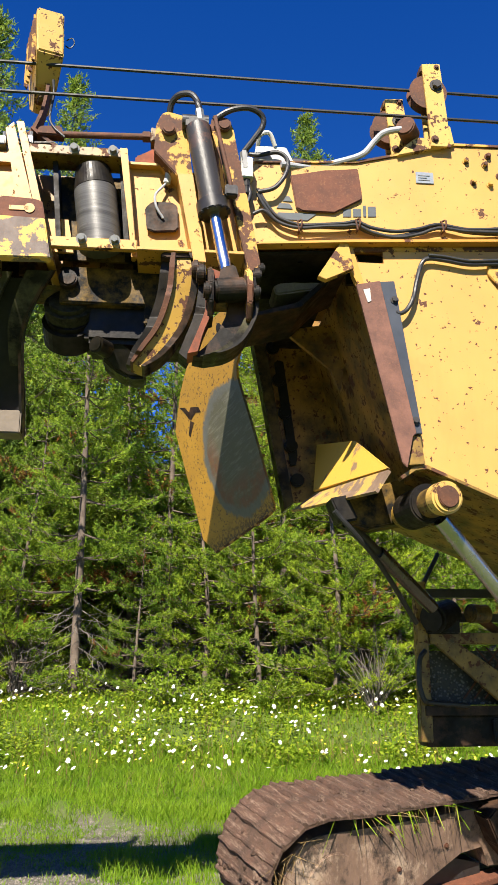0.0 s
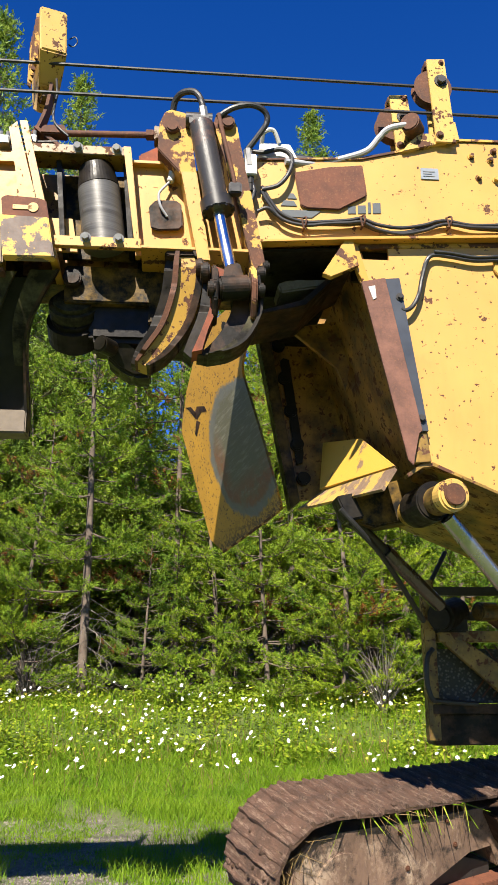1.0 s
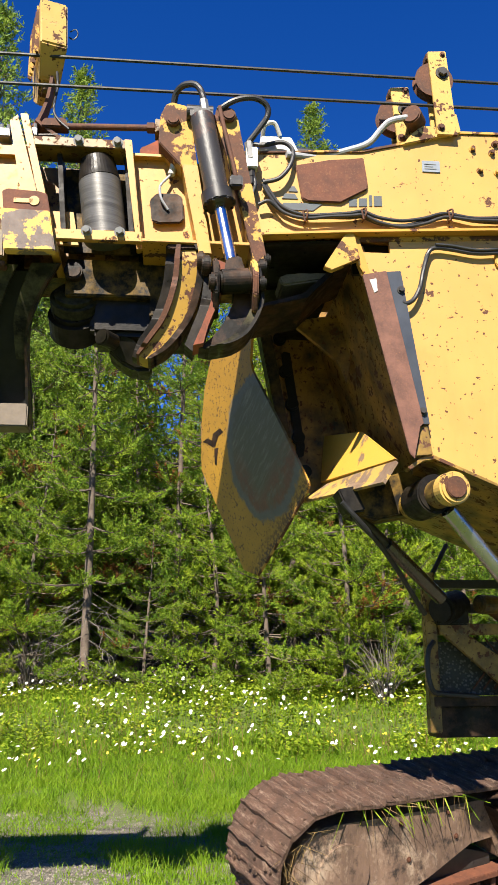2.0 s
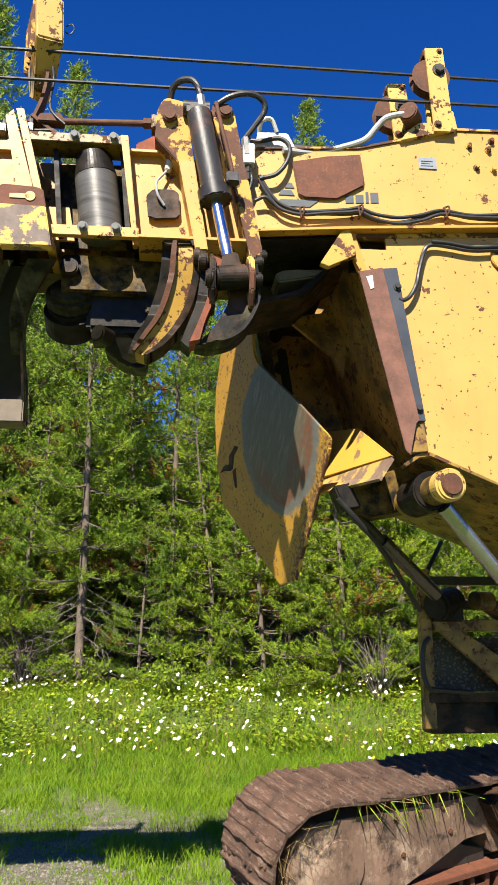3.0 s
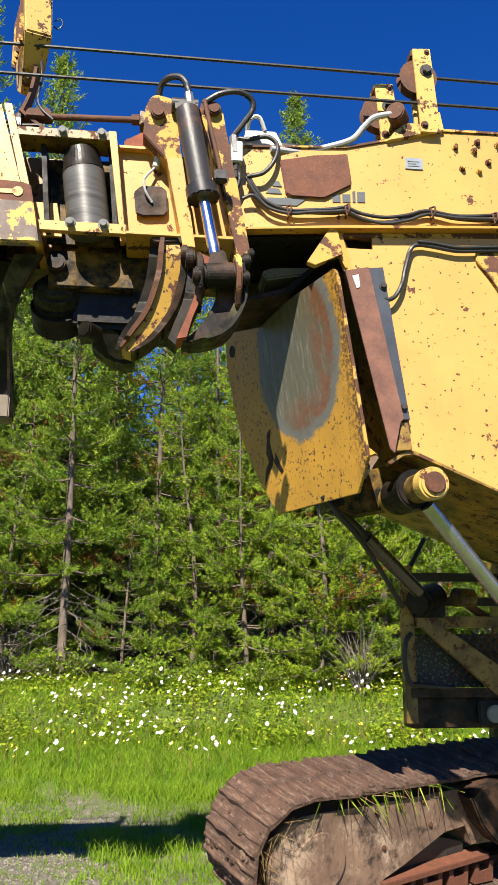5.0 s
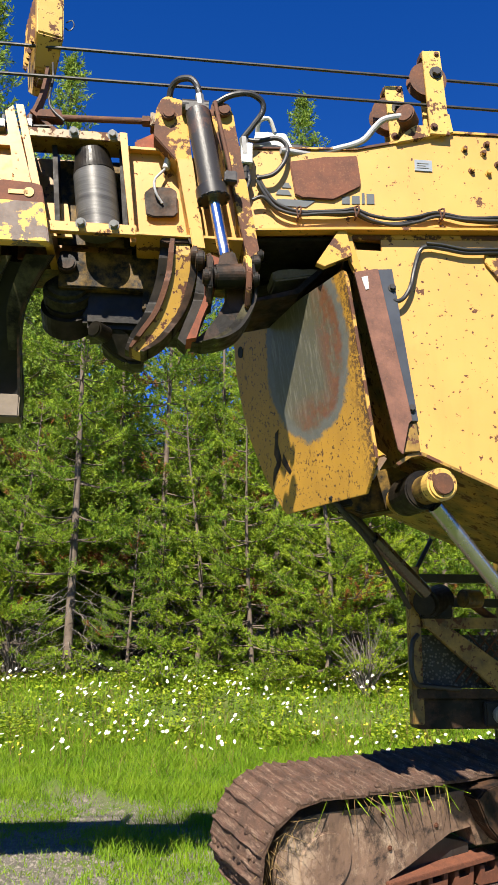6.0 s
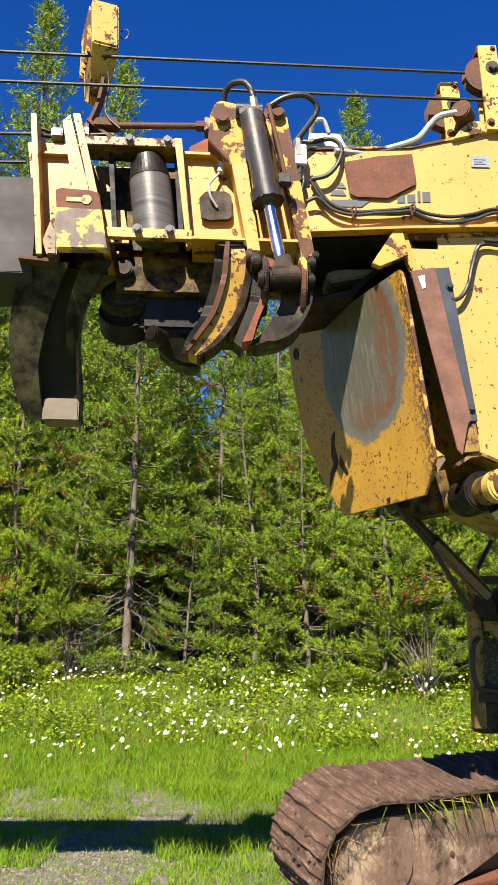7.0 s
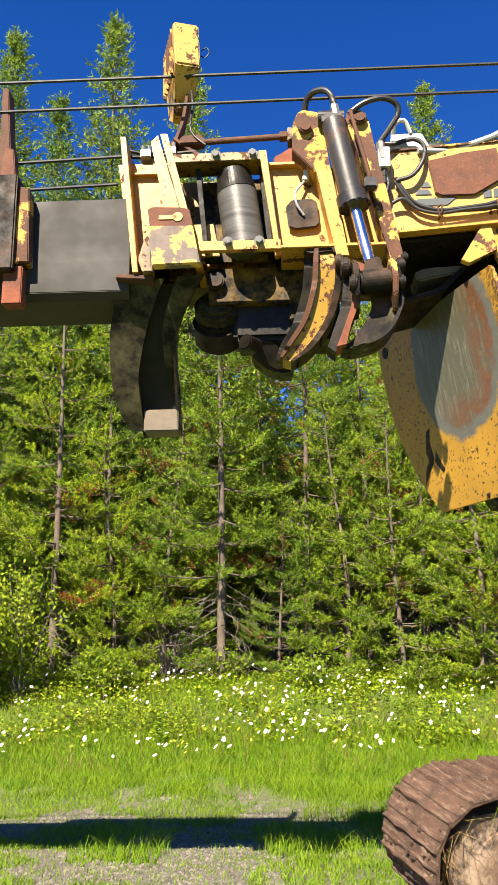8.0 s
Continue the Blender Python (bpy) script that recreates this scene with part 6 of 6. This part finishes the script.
def build_track():
    """Crawler track: chain of grouser shoes round a side frame, clods, dry stalks."""
    track = new("crawler_track")
    track.parent = machine
    track.matrix_basis = machine.matrix_basis.inverted() @ pose(0.50, 5.80, 0.80, 10, -2.5, 27)
    tagged(track, "muddy rusty crawler track")
    R, L, W, pitch = 0.40, 3.9, 0.72, 0.195
    n_arc = 7
    bm = mesh()
    rng = random.Random(5)
    add_prism(bm, [(-0.085, -0.008), (0.112, -0.008), (0.112, 0.018), (0.02, 0.022), (0.015, 0.034), (0.0, 0.034), (-0.005, 0.022), (-0.055, 0.022), (-0.064, 0.046), (-0.080, 0.046), (-0.086, 0.02)], 0.0, W, bevel=0.002)
    for f in range(9):
        bmesh.ops.bisect_plane(bm, geom=bm.verts[:] + bm.edges[:] + bm.faces[:], plane_co=(0, W * (f + 1) / 10, 0), plane_no=(0, 1, 0))
    for v in bm.verts:
        v.co += Vector(noise.noise_vector(v.co * 13)) * 0.011
    first = part("shoe", bm, muddy, track, "mud-caked grouser shoe")
    spots = []
    for k in range(19):
        spots.append((0.05 + pitch * k, 0.0, 0.0))
    for k in range(n_arc):
        a = math.pi * (k + 0.5) / n_arc
        spots.append((-R * math.sin(a), -R + R * math.cos(a), -a))
    for k in range(19):
        spots.append((0.05 + pitch * k, -2 * R, -math.pi))
    for i, (x, z, a) in enumerate(spots):
        ob = first if i == 0 else first.copy()
        if i:
            scene.collection.objects.link(ob)
        ob.matrix_basis = pose(x, 0, z, rng.uniform(-0.8, 0.8), math.degrees(a) + rng.uniform(-2, 2), 0) @ Matrix.Translation((0, rng.uniform(-0.01, 0.01), rng.uniform(-0.004, 0.004)))
    # chain behind the shoes
    for y in (0.22, 0.42):
        bm = mesh()
        loop = [(L - 0.3, -0.03), (0.0, -0.03)] + [(-(R - 0.03) * math.sin(a), -R + (R - 0.03) * math.cos(a)) for a in [math.pi * k / 10 for k in range(1, 10)]] + [(0.0, -2 * R + 0.03), (L - 0.3, -2 * R + 0.03)]
        inner = [(x * 0.78 if x < 0 else x, -R + (z + R) * 0.78) for x, z in loop]
        add_prism(bm, loop + inner[::-1], y, y + 0.06, bevel=0)
        part("chain", bm, grease_rust, track)
    # side frame with idler cover
    bm = mesh()
    arc = [(0.02 - 0.30 * math.sin(a), -R + 0.30 * math.cos(a)) for a in [math.pi * k / 12 for k in range(13)]]
    add_prism(bm, [(L - 0.2, -0.05)] + [(1.15, -0.085), (0.5, -0.10)] + arc + [(0.55, -0.72), (0.62, -0.60), (0.80, -0.55), (1.15, -0.36), (1.35, -0.34), (1.40, -0.50), (L - 0.2, -0.55)], 0.06, 0.60, bevel=0.01)
    fr = part("side_frame", bm, frame_mat, track, "worn brown side frame")
    bm = mesh()
    add_cyl(bm, (0.10, 0.062, -R - 0.02), (0.10, 0.045, -R - 0.02), 0.20, seg=40, bevel=0.006)
    part("idler_cover", bm, frame_mat, track, "round worn idler cover")
    bm = mesh()
    add_prism(bm, [(0.60, -0.74), (0.62, -0.62), (0.80, -0.58), (1.12, -0.42), (1.40, -0.5), (1.42, -0.74)], 0.14, 0.3, bevel=0.004)
    part("idler_yoke", bm, dark_steel, track)
    bm = mesh()
    add_prism(bm, [(0.60, -0.66), (1.55, -0.60), (1.55, -0.56), (0.60, -0.62)], 0.02, 0.16, bevel=0.004)
    part("guard_rail", bm, rust_red, track)
    for k in range(4):
        bm = mesh()
        x = 0.72 + 0.24 * k
        add_prism(bm, [(x, -0.78), (x, -0.64), (x + 0.04, -0.64), (x + 0.04, -0.70), (x + 0.14, -0.69), (x + 0.14, -0.63), (x + 0.18, -0.63), (x + 0.18, -0.78)], 0.05, 0.14, bevel=0.004)
        part("roller_guard", bm, rust_red, track)
    bm = mesh()
    add_prism(bm, [(1.25, -0.10), (1.32, -0.04), (1.48, -0.02), (2.6, -0.02), (2.6, -0.5), (1.52, -0.46), (1.36, -0.30)], -0.10, 0.06, bevel=0.012)
    part("step_bracket", bm, grease_rust, track, "rusty step bracket")
    for x, z in ((0.55, -0.16), (0.75, -0.15), (0.95, -0.13), (1.02, -0.30), (0.62, -0.40), (0.50, -0.69), (1.15, -0.14)):
        bolt("bolt", track, (x, 0.06, z), (0, -1, 0), 0.013, 0.014, rust)
    # clods on the shoes
    r = np.random.default_rng(8)
    bm = mesh()
    for k in range(110):
        s = r.uniform(0.010, 0.030)
        if k < 60:
            x, z = r.uniform(-0.05, 2.0), 0.02
        else:
            a = r.uniform(0.1, 2.4)
            x, z = -(R + 0.02) * math.sin(a), -R + (R + 0.02) * math.cos(a)
        b = mesh()
        bmesh.ops.create_icosphere(b, subdivisions=1, radius=s)
        for v in b.verts:
            v.co *= r.uniform(0.6, 1.3)
        bmesh.ops.translate(b, vec=(x, r.uniform(0.0, W), z), verts=b.verts)
        join(bm, b)
    tagged(part("mud_crust", bm, muddy, track, "loose clods of mud"), kind="stuff")
    # green and dry stalks caught between shoes and frame
    for mat, n, nm, lab in ((grass_green, 24, "caught_grass", "green grass caught in the track"), (straw, 90, "caught_straw", "dry straw caught in the track")):
        base, tip = [], []
        for k in range(n):
            if nm == "caught_straw" and k < 62:
                a = r.uniform(0.35, 1.9)
                p = np.array([-0.34 * math.sin(a) + r.normal(0, 0.03), r.uniform(-0.01, 0.04), -R + 0.34 * math.cos(a)])
                d = r.normal(0, 0.6, 3) + (0.1, -0.3, -0.5)
            else:
                p = np.array([r.choice([0.18, 0.42, 0.62, 0.78, 1.0]) + r.normal(0, 0.06), r.uniform(-0.02, 0.03), -0.005])
                d = np.array([r.normal(0.15, 0.45), -0.35 + r.normal(0, 0.2), -0.75 + r.normal(0, 0.35)])
            ln = r.uniform(0.08, 0.26)
            base.append(p)
            tip.append(p + d / np.linalg.norm(d) * ln)
        base, tip = np.array(base), np.array(tip)
        s = np.cross(tip - base, r.normal(0, 1, (n, 3)))
        s = s / np.linalg.norm(s, axis=1)[:, None] * (0.005 if mat is grass_green else 0.0022)
        v = np.stack([base - s, base + s, tip + s * 0.3, tip - s * 0.3], 1).reshape(-1, 3)
        ob = new(nm, from_arrays(nm, v, 4, mat))
        ob.parent = track
        tagged(ob, lab, kind="stuff")


build_track()

# ---- what moves ----


def motions():
    """The butt plate swings shut about its hinge behind the boom."""
    swing = [(0.0, 81.3), (0.6, 81.3), (1.1, 80.6), (1.3, 76.6), (1.5, 71.4), (1.7, 67.7), (2.8, 48.7), (3.0, 43.4), (3.3, 34.4), (3.5, 28.4), (3.8, 16.4), (4.0, 5.9), (4.2, 0.6), (4.5, 0.0), (6.0, 0.0), (8.0, 0.0)]
    pivot, axis = FLAP_EYE + (Vector((-0.5632, 1.1427, 4.1943)) - FLAP_EYE) * FLAP_SIZE, Vector((0.9334, 0.2828, 0.2209))
    walk(flap, [(t, Matrix.Translation(pivot) @ Matrix.Rotation(radians(a), 4, axis) @ Matrix.Translation(-pivot) @ FLAP_SHUT) for t, a in swing])


motions()
